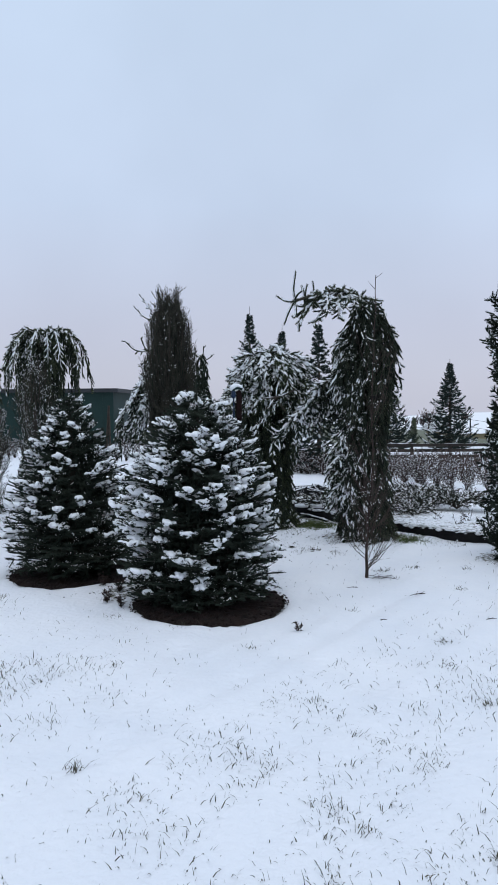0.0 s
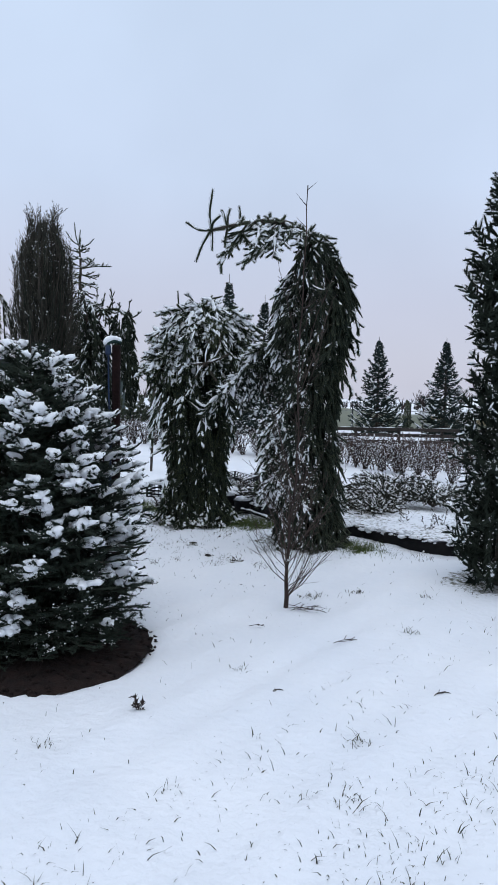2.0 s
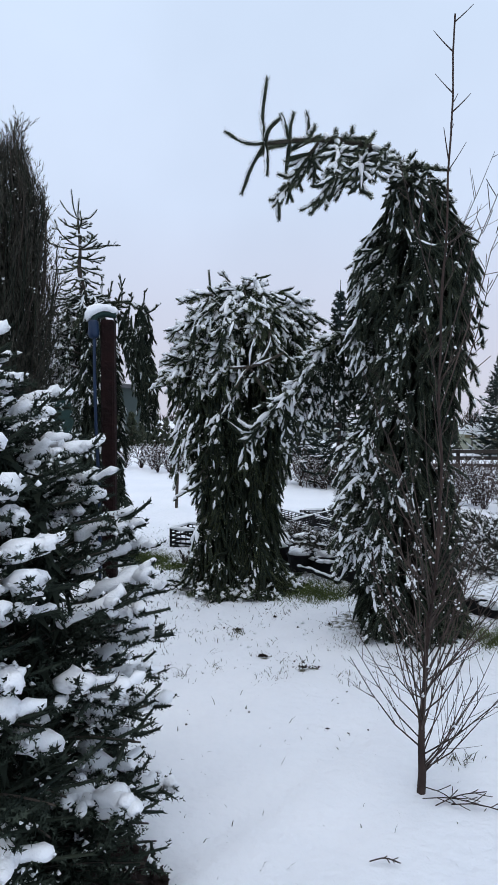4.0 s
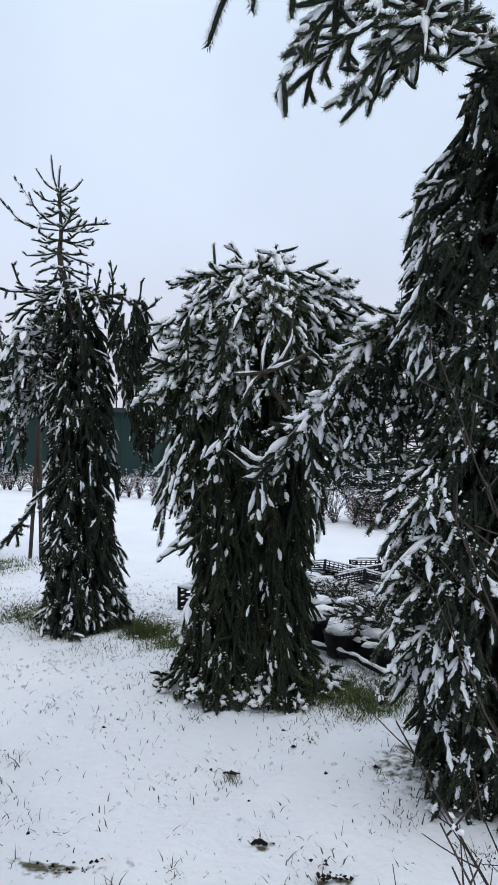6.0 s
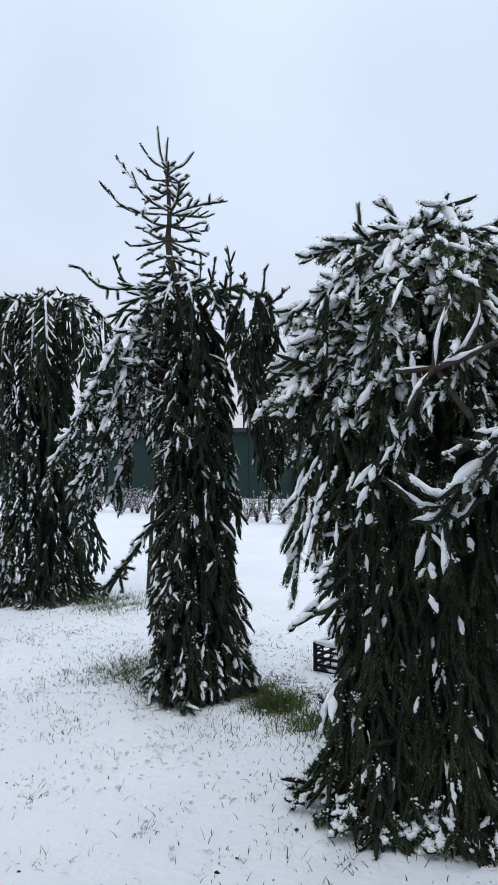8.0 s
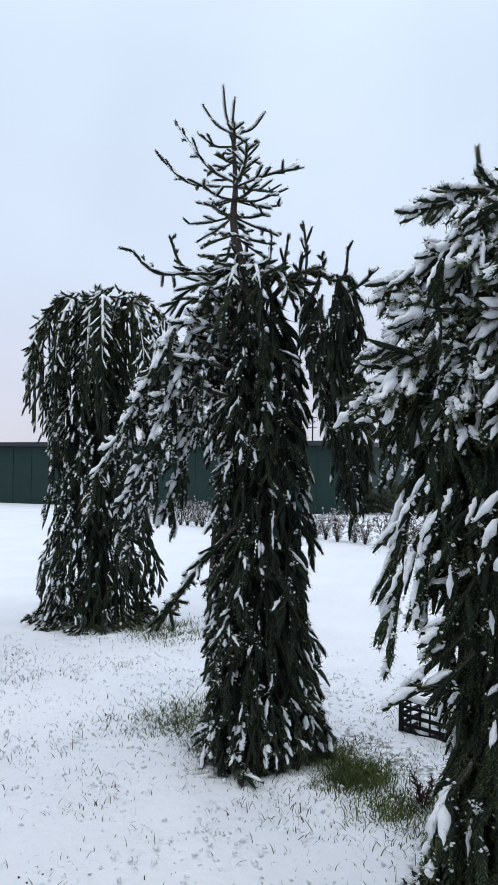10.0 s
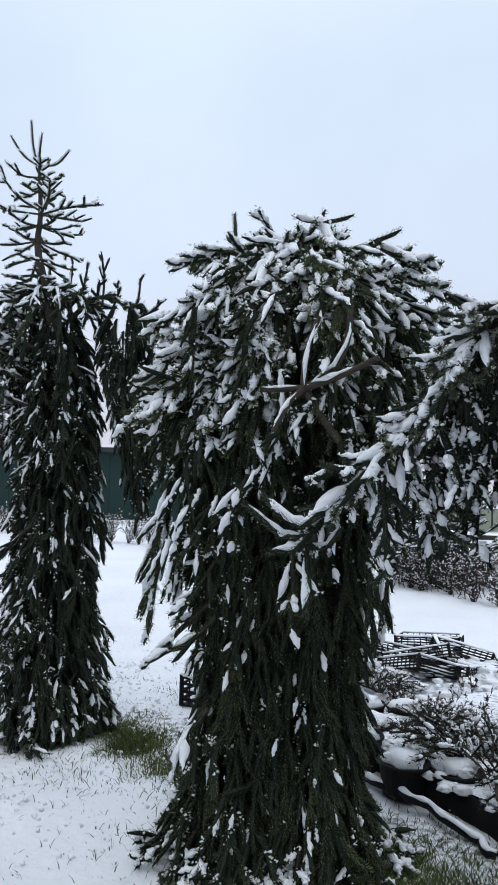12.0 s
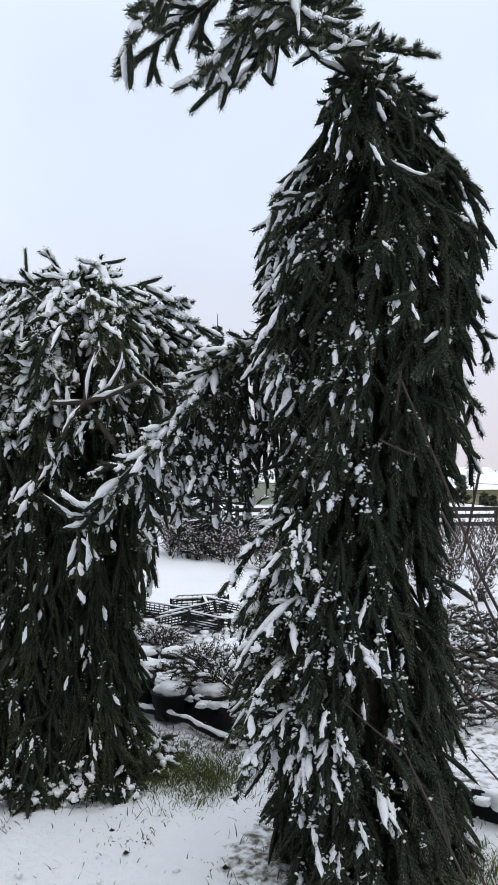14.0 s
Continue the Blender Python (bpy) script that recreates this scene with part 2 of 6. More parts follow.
def side_twigs(P, n, L, spread=50, droop=0.3, u0=0.12, u1=1.0, flat=0.35, s=4, taper=0.5, away=None, curl=0.0):
    """n twigs along each path, to both sides in turn."""
    N = len(P)
    u = np.linspace(u0, u1, n)[None] + rng.normal(0, 0.4 / n, (N, n))
    T, A, B = frames(P)
    p, t, a, b = along(P, u), unit(along(T, u)), unit(along(A, u)), unit(along(B, u))
    sg = np.where(np.arange(n) % 2 == 0, 1.0, -1.0)[None, :, None]
    if flat is None:
        f = rng.random((N, n, 1)) * 6.283
        lat = np.cos(f) * a + np.sin(f) * b
    else:
        lat = unit(a * sg + b * rng.normal(0.1, flat, (N, n, 1)))
    if away is not None:
        o = p - np.array([away[0], away[1], 0])
        o[..., 2] = 0
        lat = unit(lat + 0.9 * unit(o))
    g = radians(spread) + rng.normal(0, 0.2, (N, n, 1))
    d = np.cos(g) * t + np.sin(g) * lat
    l = np.asarray(L, float).reshape(-1, 1, 1) * (1 - taper * np.clip(u, 0, 1))[..., None] * (0.6 + 0.7 * rng.random((N, n, 1)))
    q = np.linspace(0, 1, s)[None, None, :, None]
    path = p[:, :, None] + d[:, :, None] * l[:, :, None] * q + DOWN * l[:, :, None] * (droop * q ** 2 - curl * q ** 4)
    return path.reshape(-1, s, 3)


def strands(n, axis, radius, z_lo, z_hi, L, s=7, skin=(0.66, 0.94), flick=0.015, az=None, sway=0.25):
    """Branches that hang down along an outline: axis(z) gives its middle, radius(z, az) its half width."""
    z0 = z_lo + (z_hi - z_lo) * rng.random(n)
    a0 = rng.random(n) * 6.283 if az is None else az[0] + (az[1] - az[0]) * rng.random(n)
    l = L * (0.6 + 0.7 * rng.random(n))
    q = np.linspace(0, 1, s)[None]
    z = np.maximum(z0[:, None] - l[:, None] * q, 0.03 + 0.04 * rng.random((n, 1)))
    a = a0[:, None] + (rng.normal(0, sway, (n, 1)) * q) + rng.normal(0, 0.05, (n, s))
    k = rng.uniform(*skin, (n, 1))
    r = radius(z, a) * k * (0.75 + 0.25 * np.minimum(1, q * 3)) + flick * q ** 3 * rng.random((n, 1))
    cx, cy = axis(z)
    P = np.stack([cx + r * np.cos(a), cy + r * np.sin(a), z], -1)
    return P + rng.normal(0, 0.008, P.shape)


def clothe(soup, P, r=0.008, needles=96, length=0.019, width=0.0036, k=3, lean=54):
    """A needled twig along each path: a rounded brush on a dark shoot."""
    q = np.linspace(0, 1, P.shape[1])
    if soup.core is None:
        soup.core = Soup()
    soup.core.tubes(P, (r * (1 - 0.3 * q ** 4))[None], k)
    soup.needles(P, needles, length, width, lean, r * 0.7)


def lay_snow(soup, P, share=0.5, thick=0.016, lift=0.010, level=1.0, span=(0.45, 1.0), s=7, k=5, flat=0.75, clump=0.0, even=0.0):
    """Snow on the upper side of paths, more on those that lie level."""
    if len(P) == 0:
        return
    T = unit(P[:, -1] - P[:, 0])
    h = np.sqrt(np.clip(1 - T[:, 2] ** 2, 0, 1))
    c = P[:, 1]
    spot = np.clip(0.5 + 1.1 * wave(c[:, 0] + c[:, 1], c[:, 2] + c[:, 1] * 0.7, 6.0), 0, 1.4)
    P = P[rng.random(len(P)) < share * (1 - level + level * h ** 1.5) * 1.15 * (1 - clump + clump * spot)]
    n = len(P)
    if n == 0:
        return
    w = rng.uniform(*span, n)
    a = rng.random(n) * (1 - w)
    th = np.linspace(0, 1, s)[None]
    Q = along(P, a[:, None] + w[:, None] * (0.5 - 0.5 * np.cos(np.pi * th)))
    rough = 1 + (1 - 0.6 * even) * (0.9 * rng.random((n, s)) - 0.45)
    R = thick * np.sin(np.pi * th) ** 0.6 * rough * rng.uniform(0.6, 1.2, (n, 1))
    Q = Q + rng.normal(0, thick * 0.22, Q.shape)
    Q = Q + np.array([0, 0, 1.0]) * (lift + 0.2 * R)[..., None]
    soup.tubes(Q, R, k, flat, 0.16)


def clots(soup, P, share, m, r):
    """Clusters of tiny clots that cling along twigs."""
    c = P[:, 1]
    spot = np.clip(0.5 + 1.1 * wave(c[:, 0] + c[:, 1], c[:, 2] + c[:, 1] * 0.7, 6.0), 0, 1.4)
    P = P[rng.random(len(P)) < share * spot]
    n = len(P)
    if n == 0:
        return
    u = np.clip(rng.random((n, 1)) * 0.75 + rng.normal(0.1, 0.10, (n, m)), 0, 1)
    p = along(P, u) + rng.normal(0, 0.008, (n, m, 3))
    p[:, :, 2] += 0.010
    soup.grains(p.reshape(-1, 3), (r * rng.uniform(0.35, 1.0, (n, m))).ravel())


def pads(soup, P, share, r, span, k):
    """Puffy pads of snow along the outer part of level paths."""
    c = P[:, 1]
    spot = np.clip(0.65 + 0.9 * wave(c[:, 0] + c[:, 1], c[:, 2] * 1.6 + c[:, 1] * 0.7, 5.0), 0.05, 1.3)
    P = P[rng.random(len(P)) < share * spot]
    puffs(soup, P, r, span)


def puffs(soup, P, r, span, s=7, k=6, flat=0.62):
    n = len(P)
    if n == 0:
        return
    lo = span[0] + rng.uniform(-0.12, 0.12, (n, 1))
    th = np.linspace(0, 1, s)[None]
    Q = along(P, lo + (span[1] + 0.03 - lo) * (0.5 - 0.5 * np.cos(np.pi * th)))
    size = r * rng.uniform(0.65, 1.25, (n, 1))
    R = size * np.sin(np.pi * th) ** 0.62 * (0.72 + 0.56 * rng.random((n, s)))
    Q[:, :, 2] += 0.005 + 0.42 * R
    soup.tubes(Q + rng.normal(0, r * 0.12, Q.shape), R, k, flat, 0.15)
    u = rng.uniform(0.0, 1.0, (n, 3)) * (span[1] - span[0]) + span[0]
    g = along(P, u) + rng.normal(0, r * 0.6, (n, 3, 3)) + np.array([0, 0, 0.5 * r])
    soup.grains(g.reshape(-1, 3), r * rng.uniform(0.15, 0.45, n * 3))


def tree_parts(tree, wood, crown, snow, needle):
    wood.part("trunk", M_BARK, tree)
    crown.part("crown", needle, tree)
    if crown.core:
        # holds the shoot cores and the dark filler that stands for inner shade
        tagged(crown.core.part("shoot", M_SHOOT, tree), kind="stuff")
    if snow.n:
        tagged(snow.part("snow", M_SNOW, tree, "wet clinging snow"), kind="stuff")


def sm(a, b, x):
    t = np.clip((x - a) / (b - a), 0, 1)
    return t * t * (3 - 2 * t)


def table(zs, rs):
    return lambda z: np.interp(z, zs, rs)


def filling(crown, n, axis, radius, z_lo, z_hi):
    """Dark filler added inside a crown: closes gaps and stands in for inner shade."""
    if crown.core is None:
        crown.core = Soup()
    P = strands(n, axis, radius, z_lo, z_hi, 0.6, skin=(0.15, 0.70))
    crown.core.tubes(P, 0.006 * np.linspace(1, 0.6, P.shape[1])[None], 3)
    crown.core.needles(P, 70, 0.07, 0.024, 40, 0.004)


# ---- ground ----
def stretch(lo, hi, step, far):
    """Grid lines: even between lo and hi, wider and wider beyond."""
    mid = list(np.arange(lo, hi + step / 2, step))
    d, a, b = step, mid[0], mid[-1]
    while b < far:
        d *= 1.16
        a, b = a - d, b + d
        mid = [a] + mid + [b]
    return np.array(mid)


TREE_FEET = ((-1.12, 6.55, 0.34), (1.45, 9.25, 0.52), (0.3, 10.35, 0.62), (-1.15, 11.3, 0.5), (-3.7, 13.6, 0.7), (2.95, 7.75, 0.55))
MULCH = ((-0.36, 6.2, 0.70), (-1.82, 7.35, 0.68))


def wave(x, y, s, seed=0.0):
    """Cheap smooth noise from -1 to 1."""
    v = np.sin(x * s * 1.7 + 1.3 + seed) * np.cos(y * s * 1.3 - 0.7 + seed * 2)
    v = v + 0.6 * np.sin(x * s * 3.1 - y * s * 2.3 + 2.1 + seed) + 0.4 * np.cos(x * s * 5.3 + y * s * 6.1 + seed * 3)
    return v / 2


def land(x, y):
    z = -0.018 * np.maximum(y - 19, 0) * sm(19, 30, y)
    return z - 2.0 * sm(13, 17, x) * sm(24, 40, y)


def bare_patch(x, y):
    b = np.zeros_like(x)
    for fx, fy, r in TREE_FEET:
        d = np.hypot(x - fx, (y - fy) * 1.1)
        b = np.maximum(b, 0.55 * (1 - sm(r * 0.65, r * 1.2, d + 0.12 * wave(x, y, 4.0))))
    b = np.maximum(b, 0.5 * sm(0.25, 0.0, np.abs(y - 10.9 + 0.75 * (x - 0.3)) * 0.5) * sm(3.2, 2.4, x) * sm(-1.6, -0.6, x))
    for fx, fy, rx, ry in ((-0.2, 8.3, 0.16, 0.05), (0.05, 8.36, 0.12, 0.04), (0.51, 8.57, 0.05, 0.04), (0.77, 8.4, 0.07, 0.03), (1.03, 8.5, 0.05, 0.03), (0.4, 8.36, 0.04, 0.03)):
        b = np.maximum(b, 0.75 * (1 - sm(0.5, 1.5, np.hypot((x - fx) / rx, (y - fy) / ry))))
    return b


gx, gy = stretch(-4.2, 4.6, 0.075, 1800), stretch(1.2, 13.0, 0.075, 1800)
X, Y = np.meshgrid(gx, gy, indexing="ij")
near = sm(40, 14, np.hypot(X, Y - 7))
Z = land(X, Y) + near * (0.016 * wave(X, Y, 1.3) + 0.018 * wave(X, Y, 4.7, 1.0) + 0.007 * wave(X, Y, 11.0, 2.0) + 0.016 * np.minimum(0, wave(X + 0.3 * wave(Y, X, 2.0), Y + 0.3 * wave(X, Y, 2.3), 5.6, 4.0) + 0.35) + 0.002 * rng.normal(0, 1, X.shape) * sm(20, 10, np.hypot(X, Y - 7)))
for mx, my, mr in MULCH:
    d = np.hypot(X - mx, Y - my) / mr
    Z -= 0.05 * sm(1.0, 0.8, d)
    Z += 0.012 * np.exp(-((d - 1.05) / 0.07) ** 2)
n1, n2 = X.shape
ii, jj = np.meshgrid(np.arange(n1 - 1), np.arange(n2 - 1), indexing="ij")
quad = np.stack([ii * n2 + jj, (ii + 1) * n2 + jj, (ii + 1) * n2 + jj + 1, ii * n2 + jj + 1], -1).reshape(-1, 4)
sheet = Soup()
sheet.add(np.stack([X, Y, Z], -1), np.concatenate([quad[:, [0, 1, 2]], quad[:, [0, 2, 3]]]))


def ground_material():
    m = mat("snow_cover", (0.76, 0.79, 0.84), (0.87, 0.88, 0.905), 0.7, 1.2, 0.4, 22)
    next(k for k in m.node_tree.nodes if k.type == "BUMP").inputs["Distance"].default_value = 0.03
    n, l = m.node_tree.nodes, m.node_tree.links
    b = n["Principled BSDF"]
    snow_col = b.inputs["Base Color"].links[0].from_socket
    co = next(k for k in n if k.type == "TEX_COORD")
    for attr, c0, c1, scale, edge in (("bare", (0.035, 0.038, 0.020), (0.13, 0.12, 0.075), 26.0, 0.55), ("field", (0.10, 0.115, 0.075), (0.17, 0.18, 0.12), 0.05, 0.9)):
        a, nz, ramp = n.new("ShaderNodeAttribute"), n.new("ShaderNodeTexNoise"), n.new("ShaderNodeMath")
        a.attribute_name = attr
        nz.inputs["Scale"].default_value, nz.inputs["Detail"].default_value = scale, 6
        l.new(co.outputs["Object"], nz.inputs["Vector"])
        soil = n.new("ShaderNodeMix")
        soil.data_type = "RGBA"
        soil.inputs[6].default_value, soil.inputs[7].default_value = (*c0, 1), (*c1, 1)
        l.new(nz.outputs["Fac"], soil.inputs[0])
        ramp.operation = "ADD"
        l.new(a.outputs["Fac"], ramp.inputs[0])
        l.new(nz.outputs["Fac"], ramp.inputs[1])
        cut = n.new("ShaderNodeMapRange")
        cut.inputs["From Min"].default_value, cut.inputs["From Max"].default_value = 0.92, 1.15
        l.new(ramp.outputs[0], cut.inputs["Value"])
        mx = n.new("ShaderNodeMix")
        mx.data_type = "RGBA"
        l.new(cut.outputs[0], mx.inputs[0])
        l.new(snow_col, mx.inputs[6])
        l.new(soil.outputs[2], mx.inputs[7])
        snow_col = mx.outputs[2]
    l.new(snow_col, b.inputs["Base Color"])
    return m


ground = tagged(sheet.part("ground", ground_material()), "snow-covered lawn with withered grass and bare patches", "ground", kind="structure")
for attr, val in (("bare", bare_patch(X, Y)), ("field", 0.75 * sm(30, 34, Y) * sm(190, 150, Y) * sm(2, 5, X))):
    at = ground.data.attributes.new(attr, "FLOAT", "POINT")
    at.data.foreach_set("value", val.astype(np.float32).ravel())


# ---- weeping spruces ----
def shoots(crown, P, r=0.0095, per=700, length=0.0150, width=0.0038, lean=60):
    """Thick blunt needled shoots along paths; needles are counted by the metre."""
    if len(P) == 0:
        return
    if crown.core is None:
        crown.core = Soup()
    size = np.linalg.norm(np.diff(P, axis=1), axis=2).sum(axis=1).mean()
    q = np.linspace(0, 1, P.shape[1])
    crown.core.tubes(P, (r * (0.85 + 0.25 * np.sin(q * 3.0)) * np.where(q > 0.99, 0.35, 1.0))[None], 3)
    crown.needles(P, max(10, int(0.85 * per * size)), length, width * 1.15, lean, r * 0.75)


def cling(snow, P, share, thick=0.017, span=(0.5, 0.95), away=(0, 0), patch=0.6, lift=0.010, rough=1.0):
    """Wet snow that clings to the upper and outer side of shoots, knobbly along its edges."""
    if len(P) == 0 or share <= 0:
        return
    c = P[:, P.shape[1] // 2]
    spot = np.clip(0.55 + 1.2 * wave(c[:, 0] + 0.8 * c[:, 1], c[:, 2] + c[:, 1] * 0.7, 5.0), 0, 1.5)
    P = P[rng.random(len(P)) < share * (1 - patch + patch * spot)]
    n = len(P)
    if n == 0:
        return
    thick = thick * 0.75
    w = rng.uniform(*span, n)
    a = (1 - w) * rng.uniform(0.3, 1.0, n)
    s = 8
    th = np.linspace(0, 1, s)[None]
    Q = along(P, a[:, None] + w[:, None] * th)
    out = Q - np.array([away[0], away[1], 0])
    out[..., 2] = 0
    T = frames(Q)[0]
    d = 0.75 * unit(out) + np.array([0, 0, 1.0])
    d = unit(d - T * (d * T).sum(axis=-1, keepdims=True))
    R = thick * rng.uniform(0.65, 1.15, (n, 1)) * np.clip(np.sin(np.pi * th), 0.02, 1) ** 0.6 * (1 + rough * rng.uniform(-0.34, 0.28, (n, s)))
    snow.tubes(Q + d * lift + rng.normal(0, thick * 0.14 * rough, Q.shape), R, 6, 0.85, 0.06 + 0.10 * rough)
    m = 7
    u = np.clip(a[:, None] - 0.1 + (w[:, None] + 0.15) * rng.random((n, m)), 0, 1)
    p = along(P, u) + rng.normal(0, thick * 0.62, (n, m, 3))
    p[:, :, 2] += lift * 0.7
    snow.grains(p.reshape(-1, 3), (thick * rng.uniform(0.2, 0.5, (n, m))).ravel())


WINDWARD = np.array([-0.88, -0.48])


def ropes(crown, snow, P, n=7, L=0.15, away=(0, 0), spread=18, white=0.2, thick=0.016, lee=0.15, per=640, behind=0.12, span=(0.2, 0.55)):
    """Hanging branches: a chain of overlapping shoots that point down; snow clings mostly on the windward side."""
    tw = side_twigs(P, int(n * 1.5), L * 0.72, spread, 0.25, 0.0, 0.97, None, s=4, taper=0.1, away=away, curl=0.0)
    rear = tw[:, 0, 1] > behind
    shoots(crown, P, 0.009, per * 0.6)
    shoots(crown, tw[~rear], 0.0105, per, 0.0155)
    shoots(crown, tw[rear], 0.015, per * 0.22, 0.02, 0.010)
    if white:
        front = tw[~rear]
        o = unit(front[:, 2, :2] - np.array(away))
        face = lee + (1 - lee) * np.clip(o @ WINDWARD, 0, 1) ** 0.7
        front = front[rng.random(len(front)) < face]
        cling(snow, front, white * 0.95, thick * 0.95, (span[0] * 1.2, min(0.95, span[1] * 1.25)), away, 0.8)
        clots(snow, front, white * 2.4, 8, thick * 0.55)


def drop(p, l, out=(0, 0), s=7):
    """One hanging path of length l from a point."""
    p = np.array(p, float)
    o = np.array([out[0], out[1], 0.0])
    return bend([p, p + 0.6 * o + np.array([0, 0, -0.3 * l]), p + o + np.array([0, 0, -0.65 * l]), p + 1.1 * o + np.array([0, 0, -l])], s)


def bough(wood, crown, snow, points, r=0.014, gap=0.032, L=0.17, spread=44, droop=0.3, white=0.9, thick=0.018, hang=0.0, flat=0.45, n_hang=5, second=2, hung_white=0.25, tip=0.1, slim=1.0, dense=1.0):
    """A level or arching branch: shoots to both sides, their tips turned up, snow on top, ropes hanging below."""
    P = bend(points, 16)
    size = float(np.linalg.norm(np.diff(P[0], axis=0), axis=1).sum())
    wood.tubes(P, r * np.linspace(1, 0.35, 16)[None], 6)
    shoots(crown, P, 0.0105 * slim, 800 * dense, 0.015 * slim, 0.0038 / dense ** 0.5)
    n = max(4, int(size / gap))
    tw = side_twigs(P, n, L, spread, droop, tip, 0.97, flat, s=6, taper=0.4, curl=droop * 0.6)
    shoots(crown, tw, 0.010 * slim, 740 * dense, 0.0145 * slim, 0.0038 / dense ** 0.5)
    cling(snow, P, 1.0 if white > 0.4 and size > 0.38 else 0.5 * white, thick * 1.05, (0.75, 0.95) if size > 0.38 else (0.3, 0.6), patch=0)
    cling(snow, tw, white, thick, (0.75, 0.97), patch=0.3, rough=0.85)
    if second:
        t2 = side_twigs(tw[: max(1, int(0.8 * n))], second, L * 0.6, 42, droop, 0.25, 0.75, 0.6, s=5, curl=droop * 0.8)
        shoots(crown, t2, 0.009 * slim, 700 * dense, 0.014 * slim, 0.0038 / dense ** 0.5)
        cling(snow, t2, white * 0.75, thick * 0.9, (0.65, 0.95), patch=0.4, rough=0.85)
    if hang:
        for u in np.linspace(0.15, 0.9, n_hang):
            p = along(P, np.array([[u + rng.normal(0, 0.04)]]))[0, 0] + rng.normal(0, 0.03, 3) * np.array([1, 1, 0])
            ropes(crown, snow, drop(p, hang * rng.uniform(0.6, 1.2), rng.normal(0, 0.03, 2)), 6, 0.14, (float(p[0]) * 0.5, float(p[1]) * 0.5), 26, hung_white, behind=0.3)


def spur(crown, snow, points, r=0.0085, white=0.9, thick=0.012, per=1500):
    """A single long shoot."""
    P = bend(points, 9)
    shoots(crown, P, r, per, 1.6 * r, 0.0030, 52)
    cling(snow, P, white, thick, (0.7, 0.92), patch=0, lift=0.010)


def weeping_arch():
    """The tall one, whose leader arches over and reaches out."""
    tree = thing("weeping_spruce", 1.47, 9.15, label="tall weeping spruce with an arching leader dusted with snow", category="tree", group="weeping spruces")
    wood, crown, snow = Soup(), Soup(), Soup()
    wood.tubes(bend([(0, 0, -0.05), (0.0, 0, 0.8), (0.02, 0.02, 1.8), (0.05, 0.0, 2.6), (-0.02, -0.05, 2.95)], 14), np.linspace(0.09, 0.022, 14)[None], 9)
    ax = table([0, 0.3, 0.7, 1.15, 1.6, 2.0, 2.4, 2.7, 3.0], [0.03, 0.0, -0.06, -0.07, 0.0, 0.03, 0.06, 0.04, 0.0])
    rr = table([0, 0.3, 0.7, 1.15, 1.6, 2.0, 2.4, 2.7, 2.9, 3.05, 3.15], [0.42, 0.42, 0.41, 0.38, 0.33, 0.39, 0.41, 0.34, 0.24, 0.16, 0.10])

    def axis(z):
        return ax(z), -0.02 + 0 * z

    def rad(z, a):
        return (rr(z) - 0.06) * (1 + 0.08 * np.sin(3 * a + z * 2) + 0.06 * np.sin(7 * a - z * 5))

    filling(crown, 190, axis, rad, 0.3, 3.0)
    ropes(crown, snow, strands(250, axis, rad, 0.12, 2.95, 0.5, skin=(0.62, 0.93)), 7, 0.15, white=0.3, lee=0.05)
    ropes(crown, snow, strands(110, axis, rad, 0.2, 2.9, 0.35, skin=(0.88, 1.04), az=(3.0, 6.4)), 6, 0.15, spread=26, white=0.32, lee=0.10)
    # snowy bulge low down and the feathered upper side
    ropes(crown, snow, strands(46, axis, rad, 0.62, 1.32, 0.26, skin=(0.95, 1.12), az=(2.7, 4.7)), 6, 0.14, spread=26, white=0.6, thick=0.019, lee=0.35, span=(0.5, 0.95))
    ropes(crown, snow, strands(30, axis, rad, 1.95, 2.6, 0.3, skin=(0.95, 1.1), az=(2.7, 3.5)), 6, 0.17, spread=26, white=0.6, thick=0.017, lee=0.3, span=(0.5, 0.95))
    for k in range(9):
        z = 0.5 + 0.09 * k
        y = -0.16 - 0.07 * ((k * 2) % 4)
        bough(wood, crown, snow, [(-0.25, y * 0.8, z + 0.16), (-0.40, y, z + 0.08), (-0.50 - 0.02 * (k % 3), y, z - 0.10)], 0.009, 0.035, 0.10, 44, 0.4, 0.8, 0.018, second=1)
    for k in range(5):
        z = 2.08 + 0.13 * k
        bough(wood, crown, snow, [(-0.15, -0.08, z + 0.1), (-0.28 - 0.02 * (k % 2), -0.12 + 0.06 * (k % 3), z + 0.02), (-0.40 + 0.03 * (k % 3), -0.14 + 0.07 * (k % 3), z - 0.14)], 0.008, 0.05, 0.15, 36, 0.35, 0.8, 0.016, second=1)
    for x, y, z in ((0.16, -0.1, 2.95), (0.27, -0.08, 2.74), (0.36, -0.05, 2.54), (0.39, 0.0, 2.32), (0.38, -0.1, 2.10), (0.35, -0.05, 1.88), (0.32, -0.1, 1.68)):
        bough(wood, crown, snow, [(x - 0.18, y, z + 0.1), (x - 0.05, y, z + 0.04), (x + 0.04, y - 0.02, z - 0.08), (x + 0.06, y - 0.02, z - 0.16)], 0.008, 0.05, 0.13, 36, 0.4, 0.75, 0.014, second=1)
